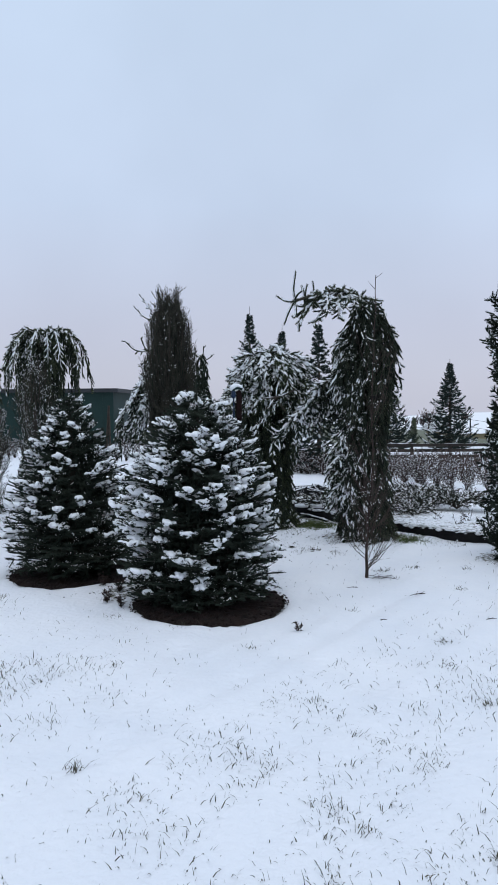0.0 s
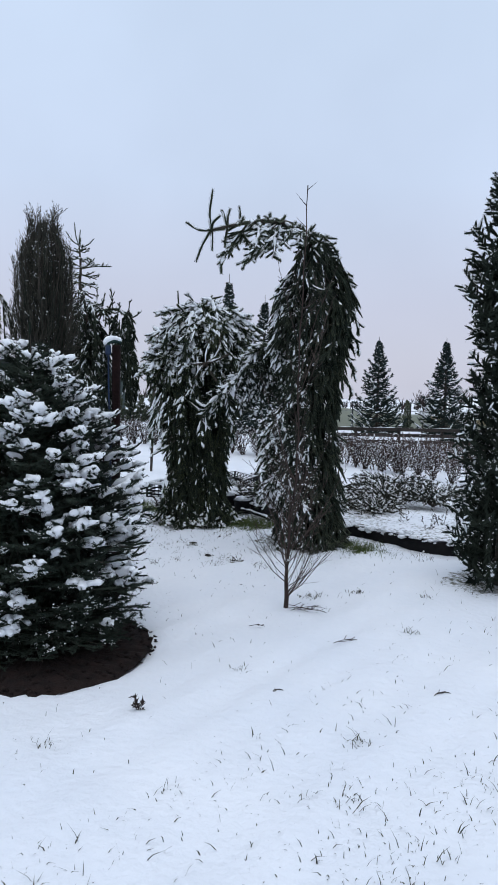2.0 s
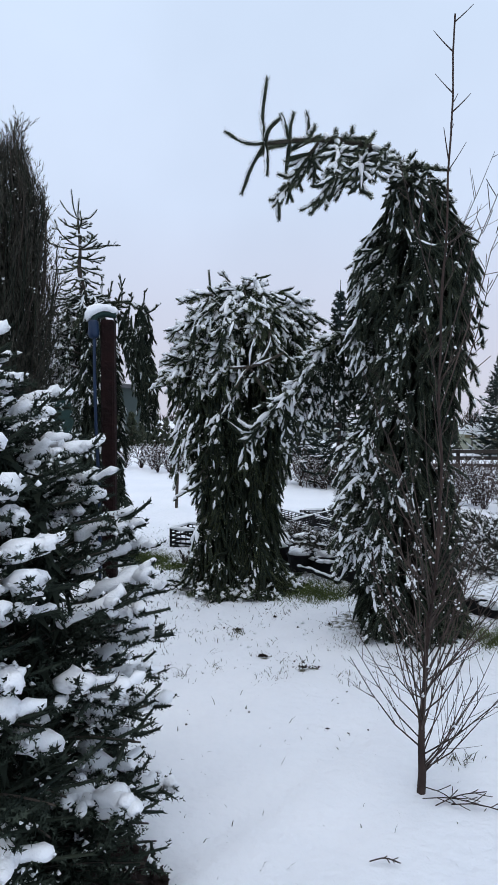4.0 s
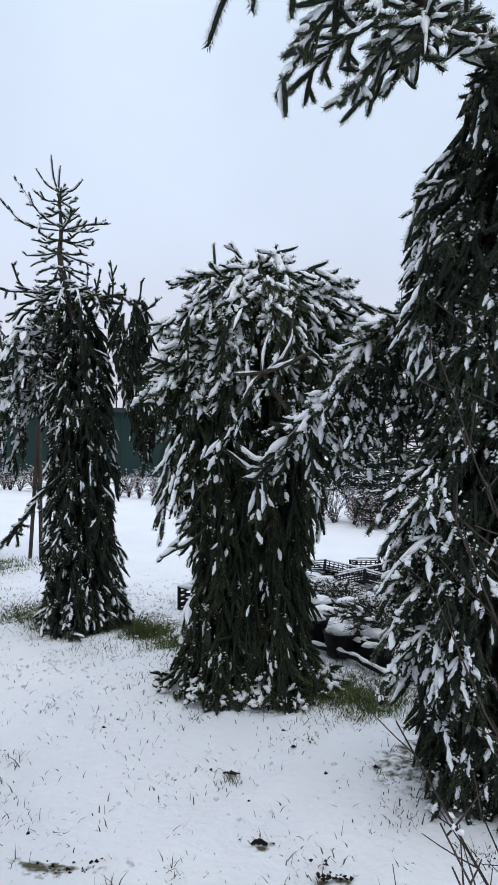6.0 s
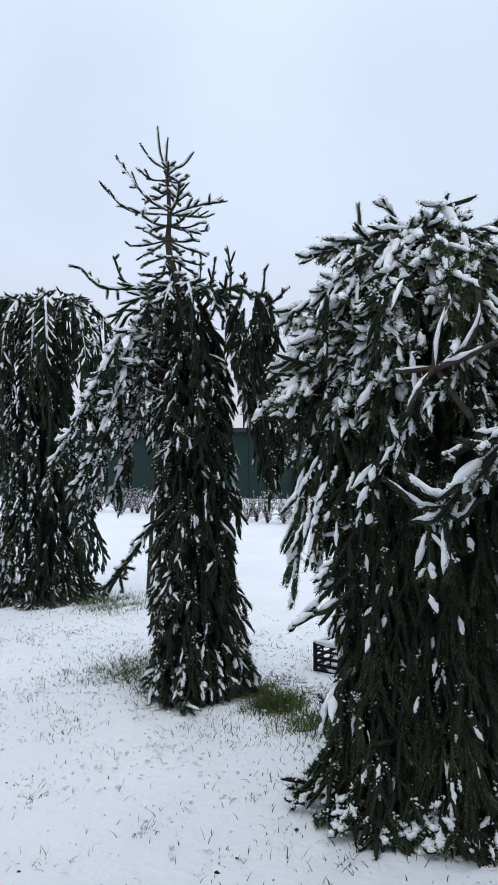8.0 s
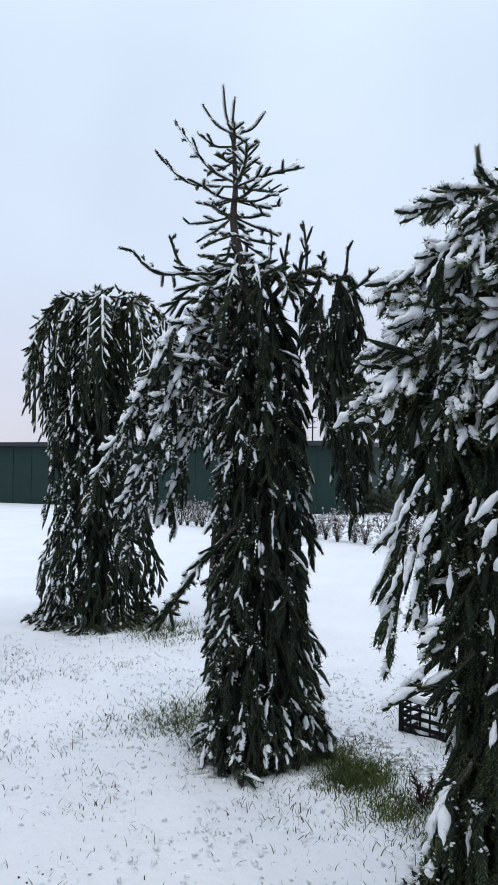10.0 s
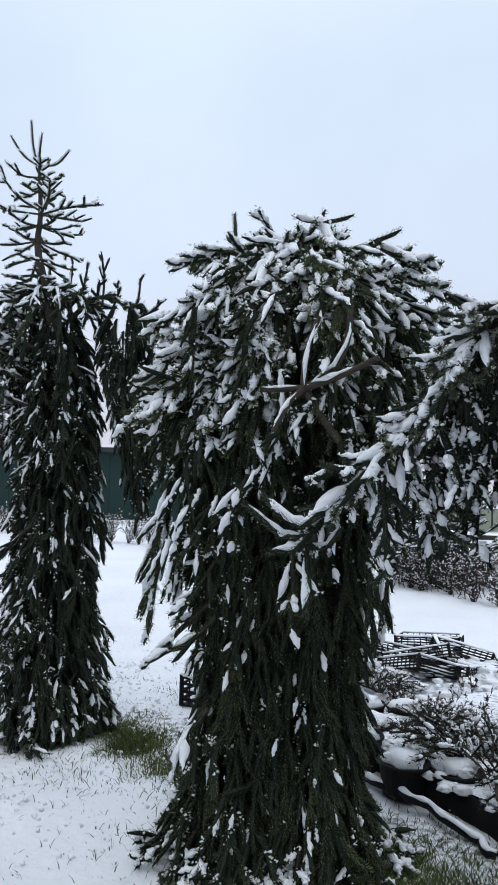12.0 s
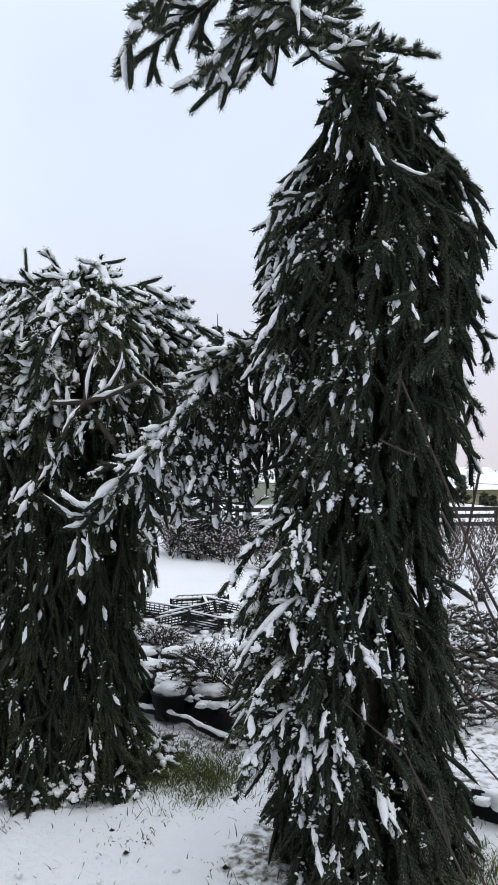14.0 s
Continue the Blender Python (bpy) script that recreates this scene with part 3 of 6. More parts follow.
    # olive shoots on the sheltered face
    for pts in ([(-0.12, -0.40, 2.60), (-0.04, -0.46, 2.50), (0.06, -0.46, 2.47), (0.13, -0.44, 2.53)], [(0.06, -0.38, 2.12), (0.0, -0.46, 2.04), (-0.06, -0.48, 1.97)], [(0.16, -0.36, 2.0), (0.12, -0.44, 1.92), (0.05, -0.46, 1.86)], [(-0.04, -0.40, 2.3), (-0.1, -0.46, 2.22), (-0.14, -0.47, 2.12)]):
        bough(wood, crown, snow, pts, 0.007, 0.06, 0.12, 40, 0.5, 0.25, 0.012, second=0)
    # top of the curve
    for k in range(9):
        a = 3.3 + 0.4 * k
        bough(wood, crown, snow, [(0.0, -0.05, 2.92 + 0.02 * (k % 2)), (0.10 * math.cos(a), -0.05 + 0.10 * math.sin(a), 2.96), (0.16 * math.cos(a), -0.05 + 0.17 * math.sin(a), 2.87), (0.20 * math.cos(a), -0.05 + 0.22 * math.sin(a), 2.68)], 0.01, 0.04, 0.10, 38, 0.4, 0.3, 0.014, second=1)
    lead = [(-0.02, -0.04, 2.86), (-0.10, -0.13, 3.04), (-0.29, -0.30, 3.10), (-0.49, -0.55, 3.06), (-0.71, -0.80, 2.98), (-0.95, -1.08, 2.86)]
    P = bend(lead, 24)
    wood.tubes(P, np.linspace(0.034, 0.009, 24)[None], 7)
    shoots(crown, P, 0.014, 1800, 0.015, 0.0028)
    cling(snow, P, 1.0, 0.018, (0.9, 0.95), patch=0)
    tw = side_twigs(along(P, np.linspace(0.06, 0.84, 16)[None]), 32, 0.17, 50, 0.2, 0.05, 1.0, 0.55, s=6, taper=0.25, curl=0.1)
    shoots(crown, tw, 0.0105, 1500, 0.0145, 0.0028)
    cling(snow, tw, 0.9, 0.021, (0.6, 0.95), patch=0.2)
    under = side_twigs(along(P, np.linspace(0.05, 0.72, 16)[None]), 30, 0.17, 62, 0.8, 0.0, 1.0, 0.6, s=6, taper=0.3, curl=0.2)
    shoots(crown, under, 0.0105, 1300, 0.0145, 0.0028)
    cling(snow, under, 0.6, 0.019, (0.4, 0.8), patch=0.2)
    # fans that hang from the leader
    for pts, l in (([(-0.66, -0.75, 2.98), (-0.76, -0.75, 2.84), (-0.88, -0.76, 2.65)], 0.17), ([(-0.50, -0.56, 3.04), (-0.68, -0.45, 2.95), (-0.89, -0.40, 2.78)], 0.18),
                   ([(-0.42, -0.48, 3.02), (-0.55, -0.52, 2.86), (-0.68, -0.55, 2.68)], 0.17), ([(-0.35, -0.38, 3.05), (-0.48, -0.36, 2.92), (-0.62, -0.36, 2.75)], 0.16),
                   ([(-0.40, -0.45, 3.02), (-0.40, -0.62, 2.90), (-0.42, -0.75, 2.70)], 0.17), ([(-0.25, -0.28, 3.05), (-0.26, -0.46, 2.99), (-0.32, -0.60, 2.86)], 0.17),
                   ([(-0.56, -0.62, 3.02), (-0.55, -0.80, 2.90), (-0.58, -0.92, 2.74)], 0.15), ([(-0.22, -0.2, 3.04), (-0.02, -0.26, 3.0), (0.13, -0.30, 2.97)], 0.11), ([(-0.12, -0.13, 3.04), (-0.16, -0.30, 3.0), (-0.2, -0.42, 2.88)], 0.15), ([(-0.30, -0.3, 3.06), (-0.42, -0.28, 2.98), (-0.50, -0.28, 2.84)], 0.15)):
        bough(wood, crown, snow, pts, 0.010, 0.036, l, 46, 0.25, 0.85, 0.018, second=1, dense=2.0)
    # bare fingers at the end of the leader
    for pts in ([(-0.95, -1.08, 2.86), (-0.965, -1.10, 3.0), (-0.94, -1.10, 3.19)], [(-0.95, -1.08, 2.86), (-1.05, -1.1, 2.86), (-1.16, -1.10, 2.92)], [(-0.95, -1.08, 2.86), (-1.02, -1.1, 2.74), (-1.07, -1.10, 2.60)],
                [(-0.95, -1.08, 2.86), (-0.94, -1.1, 2.78), (-0.94, -1.10, 2.69)], [(-0.95, -1.08, 2.86), (-0.93, -1.12, 2.92), (-0.87, -1.14, 2.97)], [(-0.82, -0.93, 2.92), (-0.82, -0.95, 3.0), (-0.80, -0.95, 3.07)],
                [(-0.82, -0.93, 2.92), (-0.85, -0.97, 3.0), (-0.87, -0.98, 3.05)], [(-0.82, -0.93, 2.92), (-0.83, -0.95, 2.84), (-0.84, -0.95, 2.75)], [(-0.72, -0.82, 2.98), (-0.72, -0.83, 3.05), (-0.73, -0.83, 3.12)],
                [(-0.84, -0.95, 2.9), (-0.93, -0.9, 2.9), (-0.98, -0.86, 2.88)]):
        spur(crown, snow, pts, 0.0105, 0.9, 0.011, 1900)
    # long low arm towards its neighbour, ending in a crook
    arm = [(-0.10, 0.1, 1.98), (-0.28, 0.2, 2.04), (-0.48, 0.25, 1.98), (-0.60, 0.26, 1.87), (-0.67, 0.30, 1.74), (-0.79, 0.35, 1.61), (-0.95, 0.40, 1.44), (-1.05, 0.42, 1.30)]
    bough(wood, crown, snow, arm, 0.022, 0.026, 0.21, 40, 0.2, 1.0, 0.027, flat=0.4)
    bough(wood, crown, snow, arm[:6], 0.012, 0.03, 0.2, 54, 0.5, 1.0, 0.024, flat=0.7, tip=0.1)
    for pts in ([(-0.62, 0.22, 1.82), (-0.68, 0.2, 1.68), (-0.62, 0.18, 1.48)], [(-0.78, 0.34, 1.6), (-0.74, 0.32, 1.46), (-0.62, 0.3, 1.32)], [(-0.84, 0.36, 1.54), (-0.82, 0.36, 1.40), (-0.81, 0.36, 1.20)], [(-0.9, 0.4, 1.5), (-0.96, 0.36, 1.52), (-1.02, 0.34, 1.49)]):
        bough(wood, crown, snow, pts, 0.008, 0.04, 0.12, 40, 0.3, 0.9, 0.022, second=0)
    for pts in ([(-1.05, 0.42, 1.30), (-1.10, 0.42, 1.265), (-1.18, 0.41, 1.255)], [(-1.04, 0.42, 1.31), (-1.14, 0.42, 1.31), (-1.27, 0.42, 1.41)], [(-1.02, 0.42, 1.33), (-1.12, 0.40, 1.36), (-1.21, 0.40, 1.44)], [(-1.06, 0.42, 1.28), (-1.0, 0.40, 1.28), (-0.95, 0.39, 1.34)], [(-1.06, 0.42, 1.26), (-1.05, 0.4, 1.15), (-1.06, 0.39, 1.06)]):
        spur(crown, snow, pts, 0.0105, 1.0, 0.024)
    for k in range(44):
        p = along(bend(arm, 16), np.array([[0.03 + 0.0128 * k]]))[0, 0] + rng.normal(0, 0.03, 3)
        l = rng.uniform(0.42, 0.8) * (1 - 0.010 * k)
        ropes(crown, snow, drop(p, l, (0.03, 0.05)), 7, 0.14, (-0.4, 0.7), 24, 0.8, 0.018, lee=0.6, behind=0.6)
    tree_parts(tree, wood, crown, snow, M_NEEDLE)


def weeping_dome():
    """The broad one with a snowy dome over two hanging curtains."""
    tree = thing("weeping_spruce", 0.28, 10.33, label="broad weeping spruce with a snow-laden domed top", category="tree", group="weeping spruces")
    wood, crown, snow = Soup(), Soup(), Soup()
    wood.tubes(bend([(0, 0, -0.05), (0.03, 0, 0.9), (-0.02, 0.02, 1.7), (0.02, 0, 2.46)], 12), np.linspace(0.1, 0.05, 12)[None], 9)
    r1 = table([0, 0.12, 0.3, 0.6, 1.0, 1.4, 1.8, 2.1], [0.37, 0.34, 0.29, 0.26, 0.27, 0.33, 0.37, 0.28])
    r2 = table([0, 0.12, 0.3, 0.6, 1.0, 1.4, 1.8, 2.1], [0.36, 0.33, 0.26, 0.23, 0.23, 0.27, 0.34, 0.26])

    def rad1(z, a):
        return (r1(z) - 0.05) * (1 + 0.08 * np.sin(3 * a + z) + 0.06 * np.sin(8 * a - z * 5))

    def rad2(z, a):
        return (r2(z) - 0.05) * (1 + 0.08 * np.sin(4 * a - z) + 0.06 * np.sin(9 * a + z * 4))

    left = lambda z: (-0.16 - 0.05 * sm(1.2, 2.0, z), -0.08 - 0.06 * sm(0.8, 0.0, z))
    right = lambda z: (0.12 + 0.10 * sm(1.2, 2.0, z), -0.08 - 0.06 * sm(0.8, 0.0, z))
    for axis, rad in ((left, rad1), (right, rad2)):
        c = (float(axis(np.array(1.0))[0]), -0.08)
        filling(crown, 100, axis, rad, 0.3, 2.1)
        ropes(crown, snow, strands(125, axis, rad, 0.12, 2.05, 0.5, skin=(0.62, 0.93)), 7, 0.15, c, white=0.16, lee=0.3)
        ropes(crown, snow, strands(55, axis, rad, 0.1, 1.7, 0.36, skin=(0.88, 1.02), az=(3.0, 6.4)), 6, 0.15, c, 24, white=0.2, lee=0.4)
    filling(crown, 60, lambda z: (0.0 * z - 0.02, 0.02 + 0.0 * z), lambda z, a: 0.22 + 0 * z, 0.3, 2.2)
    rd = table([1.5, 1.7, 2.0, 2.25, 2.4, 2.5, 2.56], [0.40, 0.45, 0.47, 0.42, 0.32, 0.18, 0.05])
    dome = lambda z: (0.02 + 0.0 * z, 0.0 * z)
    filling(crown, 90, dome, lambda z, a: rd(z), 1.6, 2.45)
    ropes(crown, snow, strands(150, dome, lambda z, a: rd(z) * (1 + 0.1 * np.sin(3 * a + z * 3)), 1.7, 2.47, 0.3, skin=(0.85, 1.08)), 7, 0.16, (0, 0), 30, 0.9, 0.019, lee=0.7, span=(0.5, 0.8))
    # tiers of boughs that arch over
    for z0, n, reach, rise, end, a0, a1, white in ((2.37, 11, 0.38, 0.08, 2.28, 0.0, 6.28, 1.0), (2.26, 13, 0.54, 0.09, 2.12, 0.2, 6.48, 1.0), (2.10, 11, 0.56, 0.09, 1.95, 2.5, 6.9, 0.95), (1.94, 7, 0.55, 0.08, 1.76, 2.6, 4.3, 0.95), (1.9, 5, 0.52, 0.1, 1.72, 5.2, 6.9, 0.8)):
        for k in range(n):
            a = a0 + (a1 - a0) * (k + 0.5) / n + rng.normal(0, 0.12)
            R = reach * rng.uniform(0.85, 1.1) * (1 - 0.32 * max(0.0, -math.sin(a)))
            z1, e, up = z0 + rng.normal(0, 0.03), end + rng.normal(0, 0.04), rng.uniform(-0.06, 0.02)
            pts = [(0.02 + R * f * math.cos(a + 0.15 * f), R * f * math.sin(a + 0.15 * f) - 0.03, z) for f, z in ((0.05, z1), (0.45, z1 + rise), (0.8, 0.4 * (z1 + rise) + 0.6 * e), (1.0, e), (1.15, e + up))]
            bough(wood, crown, snow, pts, 0.012, 0.038, 0.17, 42, 0.35, white, 0.026, 0.3 if k % 2 else 0.0, n_hang=3, second=1, hung_white=0.3)
    for pts in ([(-0.08, -0.15, 2.34), (-0.26, -0.2, 2.41), (-0.35, -0.2, 2.38), (-0.43, -0.18, 2.36)], [(-0.1, -0.18, 2.14), (-0.33, -0.22, 2.2), (-0.46, -0.2, 2.15), (-0.56, -0.18, 2.08)], [(-0.1, -0.2, 1.97), (-0.38, -0.24, 2.02), (-0.50, -0.2, 1.95), (-0.61, -0.18, 1.87)],
                [(-0.1, -0.22, 1.86), (-0.4, -0.26, 1.87), (-0.55, -0.2, 1.80), (-0.65, -0.18, 1.70)], [(0.08, -0.15, 2.34), (0.30, -0.2, 2.42), (0.44, -0.18, 2.37), (0.55, -0.18, 2.35)], [(0.2, -0.12, 2.26), (0.43, -0.16, 2.31), (0.55, -0.16, 2.25), (0.65, -0.15, 2.22)]):
        bough(wood, crown, snow, pts, 0.012, 0.036, 0.17, 44, 0.25, 1.0, 0.026, second=1)
    # upright shoots on top
    for p, q in (((-0.25, -0.02, 2.42), (-0.27, 0.0, 2.64)), ((-0.10, 0, 2.44), (-0.14, 0.0, 2.55)), ((0.34, 0, 2.32), (0.38, -0.02, 2.42))):
        spur(crown, snow, [p, ((p[0] + q[0]) / 2, p[1], (p[2] + q[2]) / 2), q], 0.008, 0.0)
    # side skirts
    for p, l, o in (((-0.38, -0.28, 1.5), 0.5, (-0.12, -0.04)), ((-0.34, -0.30, 1.42), 0.5, (-0.14, -0.03)), ((-0.30, -0.32, 1.46), 0.4, (-0.1, -0.03)), ((-0.40, -0.22, 1.6), 0.45, (-0.1, 0.0)), ((-0.42, -0.1, 1.65), 0.5, (-0.08, 0.0)), ((-0.36, -0.2, 1.5), 0.42, (-0.05, 0.0)), ((0.34, -0.2, 1.4), 0.42, (0.04, -0.04)), ((0.36, -0.12, 1.5), 0.5, (0.04, 0.0)), ((0.30, -0.28, 1.3), 0.36, (0.04, -0.03)), ((0.48, -0.05, 1.8), 0.4, (0.03, 0.0)), ((0.44, -0.1, 1.75), 0.45, (0.0, 0.0))):
        ropes(crown, snow, drop(p, l, o), 7, 0.15, (0, 0), 20, 0.9, 0.019, lee=0.25, span=(0.5, 0.95))
    for pts in ([(-0.22, -0.30, 1.22), (-0.30, -0.37, 1.08), (-0.38, -0.38, 0.95)], [(-0.28, -0.32, 1.0), (-0.38, -0.36, 0.9), (-0.48, -0.36, 0.80)], [(-0.25, -0.32, 0.95), (-0.34, -0.38, 0.86), (-0.42, -0.38, 0.83)], [(-0.12, -0.40, 1.5), (-0.16, -0.44, 1.4), (-0.15, -0.44, 1.26)], [(-0.26, -0.36, 0.62), (-0.34, -0.42, 0.5), (-0.36, -0.42, 0.36)], [(0.04, -0.36, 1.25), (0.06, -0.41, 1.1), (0.05, -0.42, 0.95)]):
        bough(wood, crown, snow, pts, 0.008, 0.06, 0.13, 36, 0.3, 1.0, 0.021, second=0)
    # forked limb with bare bark in front
    for pts, r, n in (([(0.04, 0.0, 1.70), (0.07, -0.25, 1.74), (0.09, -0.41, 1.81)], 0.020, 0.0), ([(0.09, -0.41, 1.81), (0.18, -0.43, 1.86), (0.24, -0.43, 1.97), (0.25, -0.42, 2.12)], 0.015, 1.0), ([(0.09, -0.41, 1.81), (0.2, -0.45, 1.84), (0.35, -0.46, 1.91)], 0.014, 1.0), ([(0.09, -0.41, 1.81), (0.10, -0.44, 1.92), (0.14, -0.43, 2.06)], 0.013, 1.0), ([(0.09, -0.41, 1.81), (0.04, -0.45, 1.75), (-0.01, -0.46, 1.65)], 0.013, 0.9), ([(0.09, -0.41, 1.81), (0.0, -0.44, 1.80), (-0.06, -0.45, 1.80)], 0.012, 1.0), ([(0.10, -0.40, 1.80), (0.16, -0.42, 1.70), (0.22, -0.42, 1.62)], 0.015, 0.0)):
        P = bend(pts, 9) + np.array([0, -0.11, 0])
        wood.tubes(P, r * np.linspace(1, 0.75, 9)[None], 7)
        crown.needles(P, 90, 0.014, 0.0034, 60, r * 0.8)
        cling(snow, P, n, r * 1.1, (0.6, 0.9), patch=0, lift=r * 0.8)
    # foot: twigs that lie on the ground under lumps of snow
    for k in range(34):
        a = k * 2.399
        c = (-0.16, 0.13)[k % 2]
        l = rng.uniform(0.84, 1.04)
        bough(wood, crown, snow, [(c + 0.24 * l * math.cos(a), -0.12 + 0.26 * l * math.sin(a), 0.14), (c + 0.33 * l * math.cos(a), -0.12 + 0.36 * l * math.sin(a), 0.05), (c + 0.40 * l * math.cos(a), -0.12 + 0.44 * l * math.sin(a), 0.025)], 0.007, 0.03, 0.075, 50, 0.05, (1.0, 0.8, 0.35)[k % 3], 0.021, second=1)
    tree_parts(tree, wood, crown, snow, M_NEEDLE_OLIVE)


def weeping_column():
    """The slender one with a bare candelabrum of a top and side lobes."""
    tree = thing("weeping_spruce", -1.12, 11.3, label="slender weeping spruce with a sparse candelabra top", category="tree", group="weeping spruces")
    wood, crown, snow = Soup(), Soup(), Soup()
    stem = [(0, 0, -0.05), (0.0, 0, 1.0), (-0.04, -0.02, 2.0), (-0.14, -0.08, 2.5), (-0.20, -0.10, 2.8), (-0.19, -0.10, 3.0), (-0.21, -0.10, 3.3)]
    wood.tubes(bend(stem, 20), np.interp(np.linspace(0, 1, 20), [0, 0.62, 1], [0.08, 0.022, 0.009])[None], 8)
    rr = table([0, 0.3, 0.66, 1.0, 1.33, 1.67, 2.0, 2.3, 2.45, 2.55], [0.33, 0.31, 0.29, 0.26, 0.235, 0.225, 0.23, 0.20, 0.14, 0.05])
    axis = lambda z: (-0.05 + 0.0 * z - 0.03 * sm(1.8, 2.5, z), -0.02 + 0.0 * z)

    def rad(z, a):
        return (rr(z) - 0.015) * (1 + 0.08 * np.sin(3 * a + z) + 0.06 * np.sin(8 * a - z * 5))

    filling(crown, 140, axis, rad, 0.3, 2.4)
    ropes(crown, snow, strands(170, axis, rad, 0.12, 2.45, 0.48, skin=(0.62, 0.93)), 7, 0.13, (-0.05, 0), white=0.28, lee=0.2)
    ropes(crown, snow, strands(70, axis, rad, 0.15, 2.3, 0.32, skin=(0.9, 1.04), az=(2.8, 6.6)), 6, 0.13, (-0.05, 0), 36, 0.55, 0.014, lee=0.5, span=(0.35, 0.75))
    for k in range(10):
        a = 0.63 * k + 0.2
        bough(wood, crown, snow, [(-0.12, -0.05, 2.42), (-0.12 + 0.12 * math.cos(a), -0.05 + 0.12 * math.sin(a), 2.54), (-0.11 + 0.22 * math.cos(a), -0.05 + 0.2 * math.sin(a), 2.48), (-0.11 + 0.28 * math.cos(a), -0.05 + 0.26 * math.sin(a), 2.36)], 0.009, 0.05, 0.13, 44, 0.3, 0.8, 0.014, 0.3, n_hang=2, second=1)
    shoots(crown, bend(stem[3:], 12), 0.009, 900, 0.011)
    # candelabra: whorls of long upturned shoots
    top = (-0.21, -0.10, 3.29)
    for mid, end in (((-0.25, -0.1, 3.40), (-0.27, -0.10, 3.57)), ((-0.20, -0.12, 3.38), (-0.19, -0.12, 3.48)), ((-0.29, -0.14, 3.34), (-0.36, -0.17, 3.45)), ((-0.10, -0.1, 3.30), (-0.02, -0.10, 3.38)), ((-0.22, 0.0, 3.33), (-0.24, 0.1, 3.42))):
        spur(crown, snow, [top, mid, end], 0.006, 0.9, 0.008)
    for base, mid, end in (((-0.19, -0.10, 3.02), (-0.34, -0.12, 3.12), (-0.53, -0.14, 3.38)), ((-0.19, -0.10, 3.0), (-0.44, -0.14, 3.04), (-0.61, -0.16, 3.19)), ((-0.19, -0.10, 3.0), (0.0, -0.12, 3.03), (0.21, -0.14, 3.03)), ((-0.19, -0.1, 3.0), (-0.05, -0.3, 3.02), (0.02, -0.44, 3.06)), ((-0.19, -0.1, 3.0), (-0.15, 0.1, 3.05), (-0.1, 0.3, 3.1))):
        bough(wood, crown, snow, [base, mid, end], 0.006, 0.055, 0.11, 48, -0.15, 0.9, 0.013, second=0, tip=0.25, slim=0.6)
    for z, n, l, up in ((3.22, 4, 0.16, 0.05), (3.14, 4, 0.15, -0.02), (2.93, 6, 0.25, 0.0), (2.84, 6, 0.28, -0.04), (2.74, 5, 0.24, -0.08), (2.64, 5, 0.2, -0.06)):
        for k in range(n):
            a = k * 6.283 / n + rng.normal(0, 0.25) + z * 5
            ll = l * rng.uniform(0.7, 1.15)
            bough(wood, crown, snow, [(-0.2, -0.1, z), (-0.2 + 0.55 * ll * math.cos(a), -0.1 + 0.55 * ll * math.sin(a), z - 0.02 + 0.3 * up), (-0.2 + ll * math.cos(a), -0.1 + ll * math.sin(a), z + up)], 0.005, 0.07, 0.08, 46, -0.1, 0.9, 0.013, second=0, tip=0.3, slim=0.6)
    # arms at the foot of the candelabra
    for pts, l, w in (([(-0.14, -0.1, 2.50), (-0.38, -0.18, 2.53), (-0.61, -0.20, 2.55), (-0.77, -0.20, 2.69)], 0.13, 0.8), ([(-0.30, -0.16, 2.52), (-0.45, -0.2, 2.57), (-0.53, -0.20, 2.74)], 0.09, 0.6), ([(-0.16, -0.1, 2.45), (-0.36, -0.2, 2.46), (-0.54, -0.25, 2.30)], 0.14, 0.8), ([(-0.2, -0.1, 2.4), (-0.42, -0.22, 2.36), (-0.50, -0.26, 2.14)], 0.13, 0.8), ([(-0.06, -0.08, 2.46), (0.0, -0.1, 2.54), (0.02, -0.1, 2.70)], 0.09, 0.5), ([(0.0, -0.08, 2.44), (0.08, -0.1, 2.54), (0.11, -0.1, 2.67)], 0.09, 0.5), ([(-0.03, -0.2, 2.4), (0.06, -0.28, 2.46), (0.15, -0.32, 2.47)], 0.1, 0.6)):
        bough(wood, crown, snow, pts, 0.007, 0.05, l, 46, 0.0, w, 0.012, second=0, slim=0.75)
    # lobe that hangs from an arching arm
    bough(wood, crown, snow, [(-0.02, 0, 2.40), (0.12, -0.05, 2.50), (0.26, -0.08, 2.50), (0.40, -0.08, 2.42), (0.46, -0.06, 2.25)], 0.016, 0.04, 0.14, 46, 0.1, 0.7, 0.013)
    ax2 = lambda z: (0.33 + 0.11 * sm(2.2, 1.5, z), -0.05 + 0.0 * z)
    r2 = table([1.3, 1.5, 1.8, 2.2, 2.45, 2.55], [0.03, 0.08, 0.12, 0.16, 0.14, 0.05])
    ropes(crown, snow, strands(90, ax2, lambda z, a: r2(z), 1.7, 2.5, 0.4), 6, 0.13, (0.36, -0.05), 16, 0.35, 0.012, lee=0.4)
